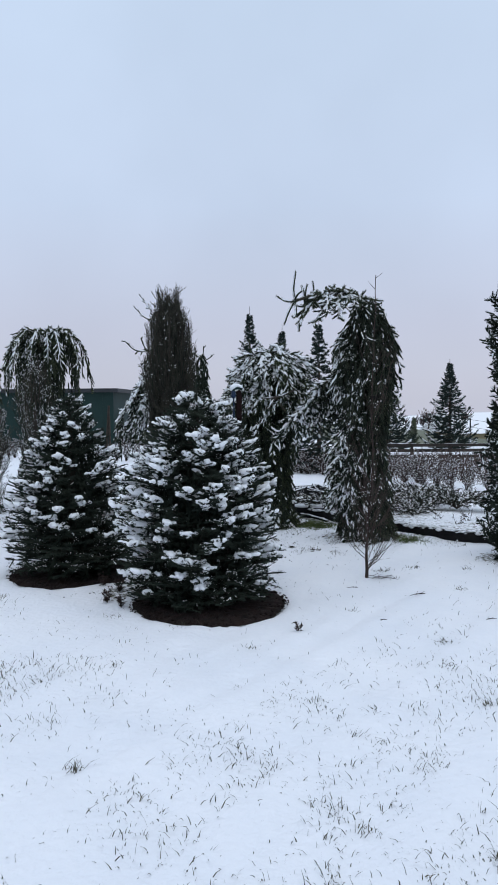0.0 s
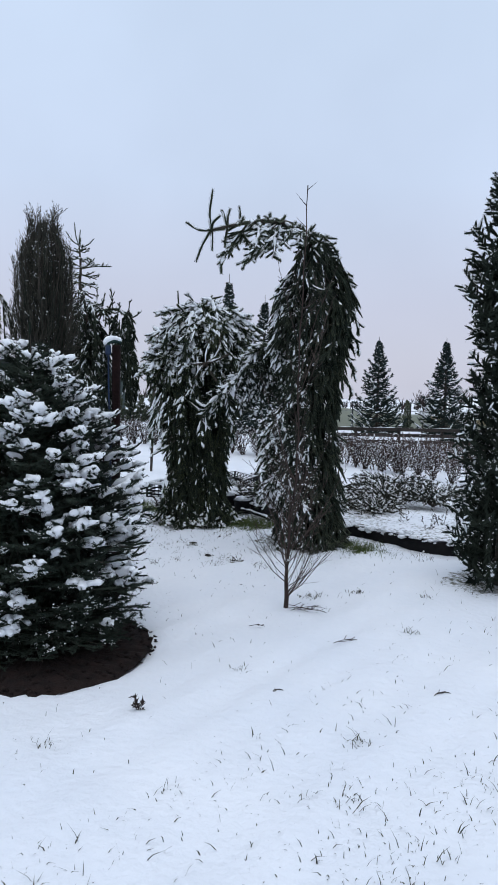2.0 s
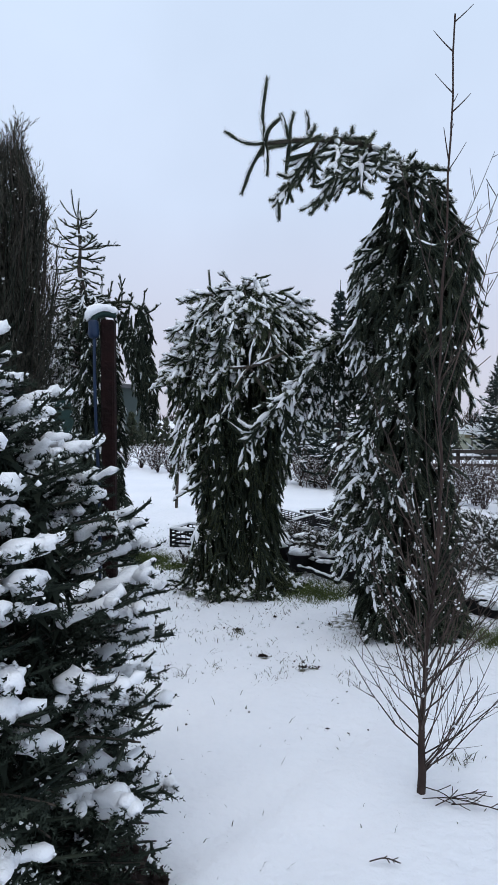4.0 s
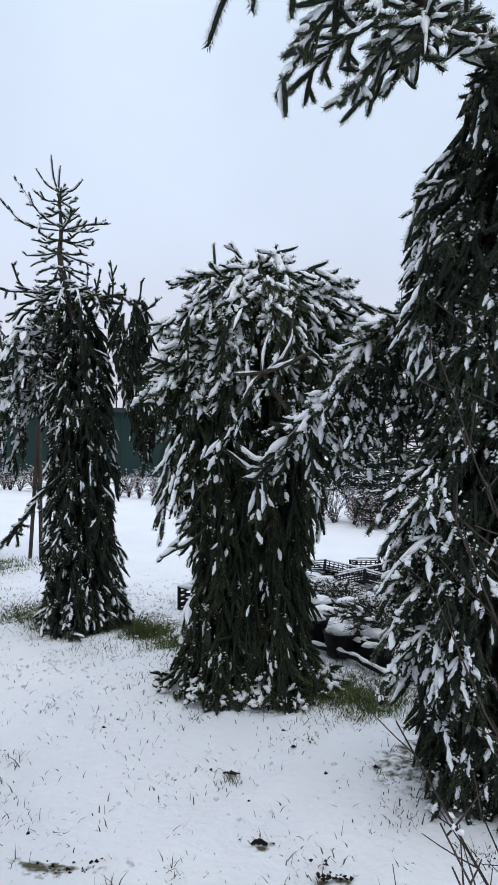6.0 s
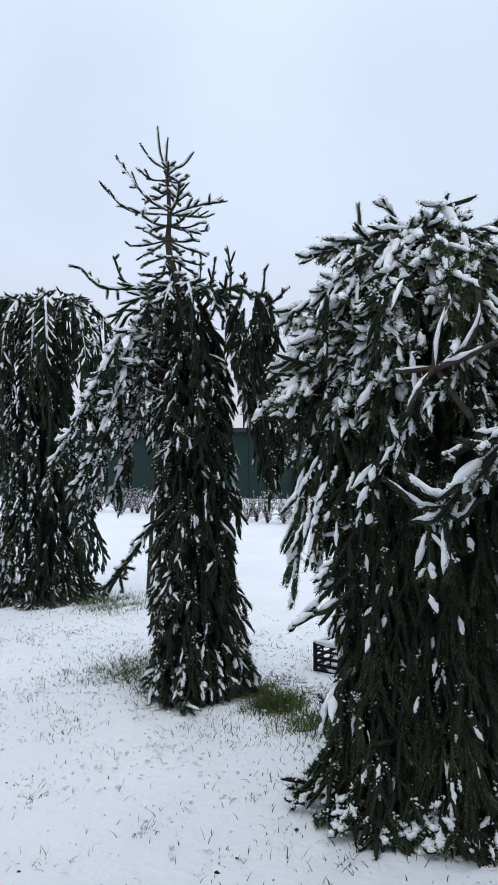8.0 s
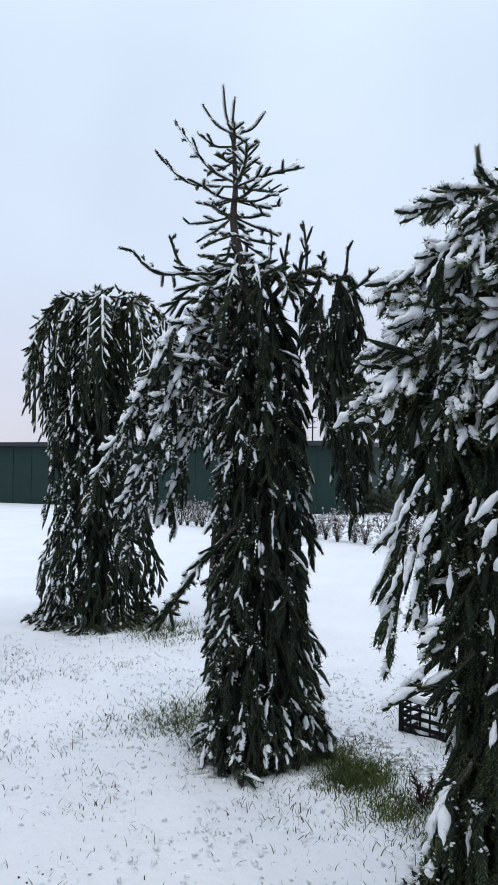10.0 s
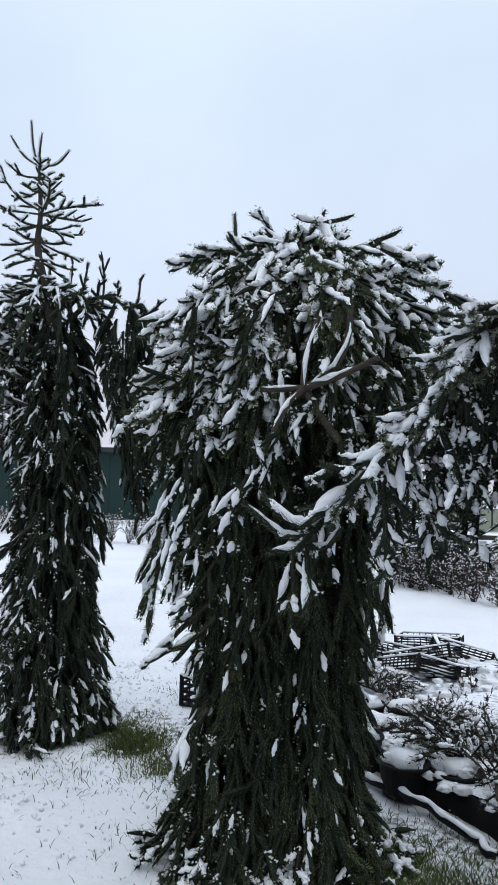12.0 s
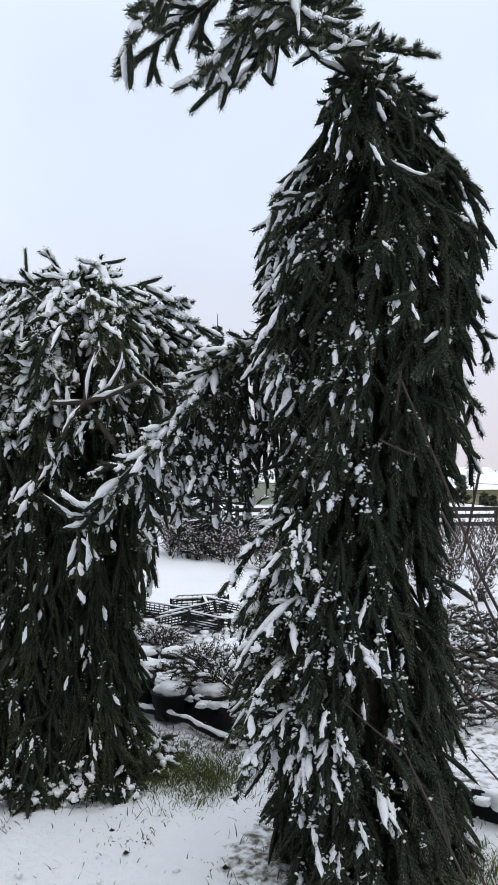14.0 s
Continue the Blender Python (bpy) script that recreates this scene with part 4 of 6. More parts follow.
    for base, end, l in (((0.20, -0.08, 2.46), (0.19, -0.10, 2.77), 0.09), ((0.38, -0.08, 2.40), (0.43, -0.10, 2.61), 0.07), ((0.42, -0.08, 2.38), (0.56, -0.10, 2.47), 0.06), ((0.28, -0.1, 2.46), (0.30, -0.12, 2.58), 0.06)):
        bough(wood, crown, snow, [base, ((base[0] + end[0]) / 2 + 0.01, base[1], (base[2] + end[2]) / 2), end], 0.006, 0.06, l, 42, -0.2, 0.5, 0.010, second=0, slim=0.7)
    # lobe that sweeps out and down to windward
    for k, (x, z, z0) in enumerate(((-0.50, 2.02, 2.34), (-0.60, 1.88, 2.28), (-0.68, 1.74, 2.2), (-0.76, 1.62, 2.14), (-0.84, 1.54, 2.06), (-0.92, 1.42, 2.0), (-0.84, 1.28, 1.92), (-0.70, 1.30, 1.86), (-0.58, 1.22, 1.8), (-0.52, 1.5, 2.1), (-0.62, 1.46, 2.0), (-1.0, 1.14, 1.7))):
        y = -0.2 + 0.16 * math.sin(k * 2.4)
        bough(wood, crown, snow, [(-0.16, 0.4 * y, z0), (0.45 * x - 0.1, 0.8 * y, z0 + 0.04), (0.8 * x, y, 0.5 * (z0 + z)), (x, y, z)], 0.010, 0.036, 0.14, 44, 0.3, 1.0, 0.025, 0.24, n_hang=4, second=1, hung_white=1.0)
    bough(wood, crown, snow, [(-0.12, -0.2, 1.2), (-0.26, -0.25, 1.04), (-0.42, -0.27, 0.82), (-0.55, -0.27, 0.68)], 0.012, 0.035, 0.16, 40, 0.2, 0.75, 0.014)
    for k in range(22):
        a = k * 2.399
        l = rng.uniform(0.9, 1.1)
        bough(wood, crown, snow, [(-0.05 + 0.24 * l * math.cos(a), 0.24 * l * math.sin(a), 0.34), (-0.05 + 0.30 * l * math.cos(a), 0.3 * l * math.sin(a), 0.18), (-0.05 + 0.33 * l * math.cos(a), 0.33 * l * math.sin(a), 0.05)], 0.007, 0.035, 0.085, 42, 0.3, (0.9, 0.4)[k % 2], 0.017, second=1)
    tree_parts(tree, wood, crown, snow, M_NEEDLE)


def weeping_far(x, y, h, w, arms, label, turn=0):
    """Weeping spruces that stand farther off: a hanging column under arching boughs with curtains."""
    tree = thing("weeping_spruce", x, y, turn=turn, label=label, category="tree", group="weeping spruces")
    wood, crown, snow = Soup(), Soup(), Soup()
    wood.tubes(bend([(0, 0, -0.05), (0.03, 0, h * 0.4), (-0.03, 0, h * 0.9)], 10), np.linspace(0.09, 0.04, 10)[None], 8)
    rr = table([0, 0.2, h * 0.4, h * 0.75, h * 0.92], [w * 0.95, w * 0.85, w * 0.62, w * 0.6, w * 0.3])
    axis = lambda z: (0.05 * np.sin(z * 2) - 0.1 * w, 0.0 * z)
    rad = lambda z, a: rr(z) * (1 + 0.1 * np.sin(3 * a + z) + 0.06 * np.sin(8 * a - z * 5))
    filling(crown, 160, axis, rad, 0.3, h * 0.9)
    ropes(crown, snow, strands(210, axis, rad, 0.15, h * 0.9, 0.6), 9, 0.14, (0, 0), 20, 0.6, 0.018, per=420, lee=0.2)
    for k in range(arms):
        a = 6.283 * k / arms + rng.normal(0, 0.1)
        R = w * rng.uniform(0.75, 1.2)
        z0 = h * rng.uniform(0.78, 0.86)
        pts = [(R * f * math.cos(a), 0.8 * R * f * math.sin(a), z) for f, z in ((0.05, z0), (0.45, h * 0.97), (0.8, h * 0.93), (1.0, h * 0.84), (1.08, h * 0.74))]
        bough(wood, crown, snow, pts, 0.014, 0.05, 0.18, 42, 0.4, 0.6, 0.018, h * 0.2, n_hang=8, second=1, hung_white=0.35)
    tree_parts(tree, wood, crown, snow, M_NEEDLE_OLIVE)


# ---- upright conifers ----
def spruce(tree, h, R, n, n_side=9, fine=1.0, white=0.8, thick=0.022, rise=0.25, low=0.1, needle=M_NEEDLE, second=3, prof=None, needle_l=0.020, width=0.004, leaders=0, core=0.006):
    wood, crown, snow = Soup(), Soup(), Soup()
    wood.tubes(bend([(0, 0, -0.05), (0.02, 0, h * 0.5), (0, 0.01, h)], 10), np.linspace(0.035 * h ** 0.5, 0.006, 10)[None], 7)
    prof = prof or (lambda f: (1 - f) ** 0.75)
    f = np.sort((np.arange(n) + rng.random(n)) / n)
    f = f ** 1.25
    z0 = low + (h * 0.97 - low) * f
    a = np.arange(n) * 2.399 + rng.normal(0, 0.25, n)
    l = R * prof(f) * rng.uniform(0.72, 1.12, n) + 0.025
    q = np.linspace(0, 1, 7)[None]
    el = (-0.16 + 0.5 * f ** 3 + rise * rng.normal(0.55, 0.35, n))[:, None]
    rad = l[:, None] * q
    zz = z0[:, None] + l[:, None] * (el * q - 0.22 * np.sin(q * np.pi) + 0.12 * q ** 3)
    zz = np.maximum(zz, 0.05 + 0.06 * rng.random((n, 1)))
    a2 = a[:, None] + rng.normal(0, 0.12, (n, 1)) * q
    P = np.stack([rad * np.cos(a2), rad * np.sin(a2), zz], -1)
    wood.tubes(P, (0.006 + 0.012 * l[:, None]) * np.linspace(1, 0.3, 7)[None], 4)
    out = lambda u0: along(P, np.linspace(u0, 1, 4)[None].repeat(n, 0))
    clothe(crown, out(0.35), core, int(45 * fine), needle_l, width)
    tw = side_twigs(P, n_side, 0.10 * R + 0.38 * l, 52, 0.12, 0.3, 1.0, 0.2)
    clothe(crown, tw, core, int(30 * fine), needle_l, width, 3)
    t2 = side_twigs(tw, max(second, 1), np.repeat(0.05 * R + 0.13 * l, n_side), 48, 0.05, 0.4, 0.9, 0.25)
    if second:
        clothe(crown, t2, core, int(16 * fine), needle_l, width, 3)
    rim = np.hypot(tw[:, 0, 0], tw[:, 0, 1]) > 0.55 * (R * prof(np.clip(tw[:, 0, 2] / h, 0, 1)) + 0.05)
    pads(snow, P, white, thick * 1.25, (0.62, 1.0), 2)
    pads(snow, tw[rim], white * 0.6, thick * 0.95, (0.35, 1.0), 1)
    for k in range(leaders):
        b, ll = rng.random() * 6.283, rng.uniform(0.25, 0.5)
        r = R * 0.35 * rng.random()
        base = np.array([r * math.cos(b), r * math.sin(b), h * rng.uniform(0.8, 0.95)])
        clothe(crown, bend([base, base + np.array([0.03 * math.cos(b), 0.03 * math.sin(b), ll])], 6), 0.010, int(100 * fine), 0.013, width)
    clothe(crown, bend([(0, 0, h * 0.9), (0, 0.01, h * 1.03)], 5), 0.008, int(70 * fine), min(needle_l, 0.03), width * 0.7)
    tree_parts(tree, wood, crown, snow, needle)
    return tree


def young_spruce(tree, h, R, n, prof, low, white=0.85, thick=0.024, needle=M_NEEDLE_DARK):
    """A dense cone of level sprays, each under a puffy pad of snow."""
    wood, crown, snow = Soup(), Soup(), Soup()
    wood.tubes(bend([(0, 0, -0.05), (0.02, 0, h * 0.5), (0, 0.01, h)], 10), np.linspace(0.05, 0.006, 10)[None], 7)
    f = np.sort(1 - (1 - (np.arange(n) + rng.random(n)) / n) ** 0.72)
    a = np.arange(n) * 2.399 + rng.normal(0, 0.2, n)
    l = R * prof(f) * rng.uniform(0.8, 1.06, n) + 0.03
    q = np.linspace(0, 1, 7)[None]
    slope = (0.26 + 0.55 * f + 0.12 * rng.normal(0, 1, n) - 0.45 * np.clip(0.12 - f, 0, 1) * 8 * 0.5)[:, None]
    tip = low + (h * 0.97 - low) * f
    zz = tip[:, None] - l[:, None] * slope * (1 - q) ** 1.5
    zz = np.maximum(zz, 0.06)
    a2 = a[:, None] + rng.normal(0, 0.1, (n, 1)) * q
    P = np.stack([l[:, None] * q * np.cos(a2), l[:, None] * q * np.sin(a2), zz], -1)
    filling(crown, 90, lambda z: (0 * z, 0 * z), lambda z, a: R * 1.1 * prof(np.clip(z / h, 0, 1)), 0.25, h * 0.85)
    wood.tubes(P, (0.004 + 0.008 * l[:, None]) * np.linspace(1, 0.3, 7)[None], 4)
    clothe(crown, along(P, np.linspace(0.3, 0.97, 5)[None].repeat(n, 0)), 0.007, 60, 0.013, 0.0045)
    m = 9
    tw = side_twigs(P, m, 0.065 + 0.16 * l, 56, 0.02, 0.42, 0.95, 0.2, taper=0.35)
    clothe(crown, tw, 0.006, 26, 0.012, 0.005)
    t2 = side_twigs(tw, 4, 0.045, 50, 0.0, 0.25, 0.9, 0.3, s=3, taper=0.3)
    crown.needles(t2, 9, 0.012, 0.006, 50, 0.002)
    spot = np.clip(0.72 + 0.7 * wave(np.cos(a) * 2 + np.sin(a), tip * 1.6, 5.0) + 0.25 * rng.normal(0, 1, n), 0.2, 1.2) * np.clip(f * 6 - 0.3, 0.04, 1)
    on = rng.random(n) < white * spot * np.clip(0.55 + 1.4 * f, 0, 1)
    puffs(snow, P[on], thick * 1.45, (0.78, 1.0), flat=0.9)
    last = tw.reshape(n, m, 4, 3)[on][:, 3:]
    keep = rng.random(last.shape[:2]) < 0.32
    puffs(snow, last[keep], thick * 0.85, (0.2, 0.85), 7, 6, 0.85)
    hand = side_twigs(P[on], 5, 0.085, 40, -0.1, 0.84, 0.99, 0.3, taper=0.0)
    clothe(crown, hand, 0.006, 30, 0.012, 0.005)
    puffs(snow, hand[rng.random(len(hand)) < 0.5], thick * 0.95, (0.0, 0.85), 7, 6, 0.9)
    clots(snow, last.reshape(-1, 4, 3), 0.5, 5, 0.008)
    clots(snow, tw.reshape(n, m, 4, 3)[~on].reshape(-1, 4, 3), 0.5, 6, 0.008)
    clothe(crown, bend([(0, 0, h * 0.86), (0, 0.01, h * 1.04)], 5), 0.009, 90, 0.016, 0.004)
    tree_parts(tree, wood, crown, snow, needle)


weeping_arch()
weeping_dome()
weeping_column()
weeping_far(-3.8, 13.6, 3.2, 0.72, 14, "weeping spruce with a mop of drooping snowy branches")
weeping_far(-4.45, 11.4, 2.8, 0.5, 9, "weeping spruce with long drooping branches beside the lawn", 120)

taper_f = lambda f: np.interp(f, [0, 0.15, 0.5, 0.8, 1.0], [0.9, 1.0, 0.85, 0.42, 0.05])
blunt = lambda f: np.interp(f, [0, 0.2, 0.45, 0.65, 0.8, 0.92, 1.0], [0.88, 1.0, 0.95, 0.80, 0.60, 0.32, 0.03])
young_spruce(thing("spruce", -0.46, 6.34, label="dense young spruce with thick snow pads over dark mulch", category="tree", group="young spruces"), 1.87, 0.69, 450, blunt, 0.06, 0.80, 0.0225)
young_spruce(thing("spruce", -1.84, 7.4, turn=70, label="young spruce with snow-tipped branches over dark mulch", category="tree", group="young spruces"), 1.88, 0.66, 330, taper_f, 0.08, 0.70, 0.0215)


def columnar_spruce():
    """A dense narrow column of short rising branches, with thin upright leaders."""
    tree = thing("columnar_spruce", 2.94, 7.75, label="narrow columnar spruce with upright leaders and clumped snow", category="tree")
    wood, crown, snow = Soup(), Soup(), Soup()
    wood.tubes(bend([(0, 0, -0.05), (0.02, 0, 1.8), (0.0, 0.01, 3.5)], 12), np.linspace(0.06, 0.012, 12)[None], 7)
    w = table([0, 0.2, 0.6, 1.0, 1.4, 1.7, 1.9, 2.15, 2.4, 2.7, 3.0, 3.3, 3.5], [0.36, 0.46, 0.46, 0.38, 0.31, 0.24, 0.24, 0.36, 0.39, 0.29, 0.22, 0.16, 0.06])
    axis = lambda z: (0.02 * np.sin(2.2 * z), 0.0 * z)
    rad = lambda z, a: w(z) * (1 + 0.16 * np.sin(3 * a + 4 * z) + 0.12 * np.sin(5 * a - 7 * z))
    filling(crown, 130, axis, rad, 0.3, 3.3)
    n = 430
    z0 = 0.0 + 3.2 * (np.arange(n) + rng.random(n)) / n
    a = np.arange(n) * 2.399 + rng.normal(0, 0.3, n)
    q = np.linspace(0, 1, 6)[None]
    zz = z0[:, None] + (0.10 + 0.10 * rng.random((n, 1))) * q ** 1.3
    r = rad(zz, a[:, None]) * (0.3 + 0.7 * q ** 0.8) * rng.uniform(0.78, 1.06, (n, 1))
    cx, cy = axis(zz)
    P = np.stack([cx + r * np.cos(a)[:, None], cy + r * np.sin(a)[:, None], zz], -1)
    wood.tubes(P, 0.005 * np.linspace(1, 0.4, 6)[None], 3)
    shoots(crown, P, 0.008, 420, 0.016, 0.0050)
    tw = side_twigs(P, 7, 0.085, 52, -0.05, 0.5, 1.0, None, taper=0.1)
    shoots(crown, tw, 0.009, 460, 0.0145, 0.0050)
    cling(snow, tw, 0.42, 0.0135, (0.5, 0.9), patch=0.8)
    clots(snow, tw, 0.4, 6, 0.008)
    for k in range(11):
        b, r0 = rng.random() * 6.283, 0.16 * rng.random()
        z1 = rng.uniform(2.95, 3.3)
        top = rng.uniform(0.4, 0.78) * (1.25 - 2.2 * r0)
        x0, y0 = r0 * math.cos(b), r0 * math.sin(b)
        L = bend([(x0 * 0.7, y0 * 0.7, z1), (x0, y0, z1 + 0.5 * top), (x0 * 1.05 + 0.01, y0 * 1.05, z1 + top)], 8)
        clothe(crown, L, 0.007, 150, 0.017, 0.0036)
        clothe(crown, side_twigs(L, 4, 0.08, 35, -0.2, 0.15, 0.7, None), 0.006, 40, 0.016, 0.0036)
        clots(snow, L, 1.0, 10, 0.007)
    lead = bend([(0, 0, 3.2), (0.01, 0, 3.65), (0.0, 0.0, 4.10)], 10)
    clothe(crown, lead, 0.008, 260, 0.017, 0.0036)
    clothe(crown, side_twigs(lead, 8, 0.10, 35, -0.2, 0.1, 0.95, None), 0.006, 44, 0.016, 0.0036)
    tree_parts(tree, wood, crown, snow, M_NEEDLE_DARK)


columnar_spruce()


def juniper(x, y, h, R, n, label, turn=0, foot=0.4, name="juniper", white=0.06, material=M_JUNIPER):
    tree = thing(name, x, y, turn=turn, label=label, category="tree")
    wood, crown, snow = Soup(), Soup(), Soup()
    wood.tubes(bend([(0, 0, -0.05), (0.02, 0, h * 0.3), (-0.02, 0, h * 0.75)], 10), np.linspace(0.07, 0.02, 10)[None], 8)
    f = rng.random(n) ** 0.85
    a = rng.random(n) * 6.283
    w = lambda f: R * np.interp(f, [0, 0.25, 0.5, 0.75, 0.92, 1], [foot, 0.62, 0.85, 1.0, 0.8, 0.4])
    z0 = 0.1 + f * h * 0.8
    q = np.linspace(0, 1, 7)[None]
    l = h * rng.uniform(0.16, 0.3, n)
    z = z0[:, None] + l[:, None] * q
    r = w(np.clip(z / h, 0, 1)) * (0.35 + 0.65 * q ** 0.6) * rng.uniform(0.55, 1.05, (n, 1))
    a2 = a[:, None] + rng.normal(0, 0.15, (n, 1)) * q
    P = np.stack([r * np.cos(a2), r * np.sin(a2), z], -1) + rng.normal(0, 0.006, (n, 7, 3))
    P[:, :, 2] = np.minimum(P[:, :, 2], h * (1.0 + 0.10 * (rng.random((n, 1)) - 0.75)) + 0.012 * np.arange(7)[None])
    wood.tubes(P[: n // 3], 0.007 * np.linspace(1, 0.4, 7)[None], 4)
    tw = side_twigs(P, 16, 0.15, 30, -0.15, 0.05, 1.0, None, s=3)
    clothe(crown, P, 0.0035, 40, 0.020, 0.0035, 3, 28)
    crown.needles(tw, 16, 0.023, 0.0042, 26, 0.002)
    clots(snow, tw, white * 2, 4, 0.008)
    tree_parts(tree, wood, crown, snow, material)


juniper(-0.89, 8.15, 2.86, 0.30, 620, "tall flame-shaped juniper with bare grey-green shoots", foot=0.5, white=0.02)
juniper(-2.75, 9.3, 2.2, 0.30, 100, "loose grey-green juniper with a little snow", 40, 0.9, white=0.25)
juniper(-3.55, 9.8, 1.75, 0.34, 90, "low grey-green juniper with snow on its shoots", 90, 0.9, white=0.5)

cone = lambda f: np.interp(f, [0, 0.1, 0.6, 0.88, 1.0], [0.92, 1.0, 0.46, 0.11, 0.0])
model = None
for k, (x, y, h, R) in enumerate(((7.92, 28.4, 3.45, 1.0), (5.4, 28.0, 3.4, 0.95), (0.05, 26.0, 5.1, 1.2), (1.25, 27.0, 4.6, 1.2), (1.75, 18.0, 3.75, 0.95))):
    z = float(land(np.array(x), np.array(y)))
    if k in (0, 2):
        model = spruce(thing("spruce", x, y, z, 0, "dark spruce standing behind the hedge, lightly snowed", "tree", "background spruces"), h, R, 120, 6, 0.6, 0.7, 0.032, second=0, needle=M_NEEDLE_BLUE, needle_l=0.065, width=0.022, low=0.2, rise=0.15, prof=cone, core=0.02)
        size = (R, h)
    else:
        copy_thing(model, pose(x, y, z, 0, 0, 75 * k) @ Matrix.Diagonal((R / size[0], R / size[0], h / size[1], 1)))


# ---- sapling ----
def sapling():
    t = thing("sapling", 1.16, 7.08, label="bare young tree with a thin leader and fanned lower twigs", category="tree")
    wood, twig, snow = Soup(), Soup(), Soup()
    stem = bend([(0, 0, -0.05), (0.01, 0, 0.5), (0.06, 0, 1.1), (0.05, 0.01, 1.7), (0.07, 0, 2.3), (0.085, -0.01, 2.97)], 24)
    stem = stem + 0.005 * np.sin(np.arange(24) * 1.9)[None, :, None] * np.array([1, 1, 0])
    wood.tubes(stem, np.interp(np.linspace(0, 1, 24), [0, 0.12, 0.3, 0.7, 1], [0.019, 0.012, 0.0065, 0.0045, 0.0034])[None], 7)
    low = side_twigs(stem, 60, 0.42, 46, -0.38, 0.03, 0.34, None, taper=0.3)
    low = low + np.cumsum(rng.normal(0, 0.006, low.shape), axis=1) * np.array([0, 1, 1, 1])[None, :, None]
    mid = side_twigs(stem, 15, 0.44, 30, -0.15, 0.24, 0.74, None, taper=0.45)
    top = side_twigs(stem, 13, 0.13, 52, -0.1, 0.74, 0.97, None, taper=0.2)
    for pts in ([(0.05, 0, 1.62), (0.17, 0.02, 2.05), (0.29, 0.03, 2.40)], [(0.05, 0, 1.5), (0.2, 0.05, 1.95), (0.28, 0.08, 2.2)], [(0.05, 0, 1.4), (0.16, -0.04, 1.75), (0.21, -0.08, 1.98)], [(0.05, 0, 1.9), (-0.04, 0.02, 2.2), (-0.10, 0.03, 2.46)], [(0.05, 0, 0.85), (-0.08, 0.12, 1.25), (-0.22, 0.25, 1.64)], [(0.03, 0, 0.7), (-0.02, 0.16, 1.05), (-0.1, 0.28, 1.4)], [(0.02, 0, 0.4), (0.2, 0.05, 0.62), (0.42, 0.05, 1.0)]):
        B = bend(pts, 8)
        twig.tubes(B + np.cumsum(rng.normal(0, 0.004, B.shape), axis=1), 0.0028 * np.linspace(1, 0.5, 8)[None], 5)
        twig.tubes(side_twigs(B, 9, 0.13, 40, -0.1, 0.3, 0.98, None), 0.0018, 3)
    for P, r in ((low, 0.0036), (mid, 0.0024), (top, 0.0032)):
        twig.tubes(P, r * np.linspace(1, 0.35, 4)[None], 4)
    t2 = side_twigs(np.concatenate([low, mid]), 5, 0.16, 36, -0.1, 0.3, 0.95, None)
    twig.tubes(t2, 0.0016 * np.linspace(1, 0.5, 4)[None], 3)
    clots(snow, np.concatenate([low, mid, t2]), 0.3, 3, 0.007)
    wood.part("trunk", M_TWIG, t)
    tagged(twig.part("twig", M_SAPLING, t), kind="stuff")
    tagged(snow.part("snow", M_SNOW, t, "specks of snow"), kind="stuff")


sapling()


# ---- mulch beds ----
def mulch_bed(x, y, R, label):
    bed = Soup()
    k, m = 14, 170
    a = np.arange(m) * 2 * np.pi / m
    edge = R * (1 + 0.05 * np.sin(3 * a + x) + 0.035 * np.sin(7 * a + y) + 0.02 * np.sin(23 * a) * np.sin(5 * a + 1) + 0.012 * rng.normal(0, 1, m))
    rr = np.linspace(0, 1, k)[:, None] * edge[None]
    zz = -0.02 + 0.018 * (1 - np.linspace(0, 1, k)[:, None] ** 2) + rng.normal(0, 0.005, (k, m))
    zz[-1] = -0.03
    V = np.stack([rr * np.cos(a), rr * np.sin(a), zz], -1)
    i, j = np.meshgrid(np.arange(k - 1), np.arange(m), indexing="ij")
    q = np.stack([i * m + j, (i + 1) * m + j, (i + 1) * m + (j + 1) % m, i * m + (j + 1) % m], -1).reshape(-1, 4)
    bed.add(V, np.concatenate([q[:, [0, 1, 2]], q[:, [0, 2, 3]]]))
    b, r = rng.random(500) * 6.283, np.sqrt(rng.random(500)) * R * 0.96
    bed.grains(np.stack([r * np.cos(b), r * np.sin(b), np.full(500, -0.010)], -1), rng.uniform(0.008, 0.02, 500))
    b, r = rng.random(120) * 6.283, R * (0.97 + 0.015 * rng.normal(0, 1, 120))
    bed.grains(np.stack([r * np.cos(b), r * np.sin(b), np.full(120, -0.006)], -1), rng.uniform(0.004, 0.012, 120))
    ob = bed.part("mulch_bed", M_SOIL)
    ob.matrix_basis = pose(x, y, 0.012)
    tagged(ob, label, "mulch", kind="structure")


for mx, my, mr in MULCH:
    mulch_bed(mx, my, mr, "round bed of dark wet mulch free of snow")


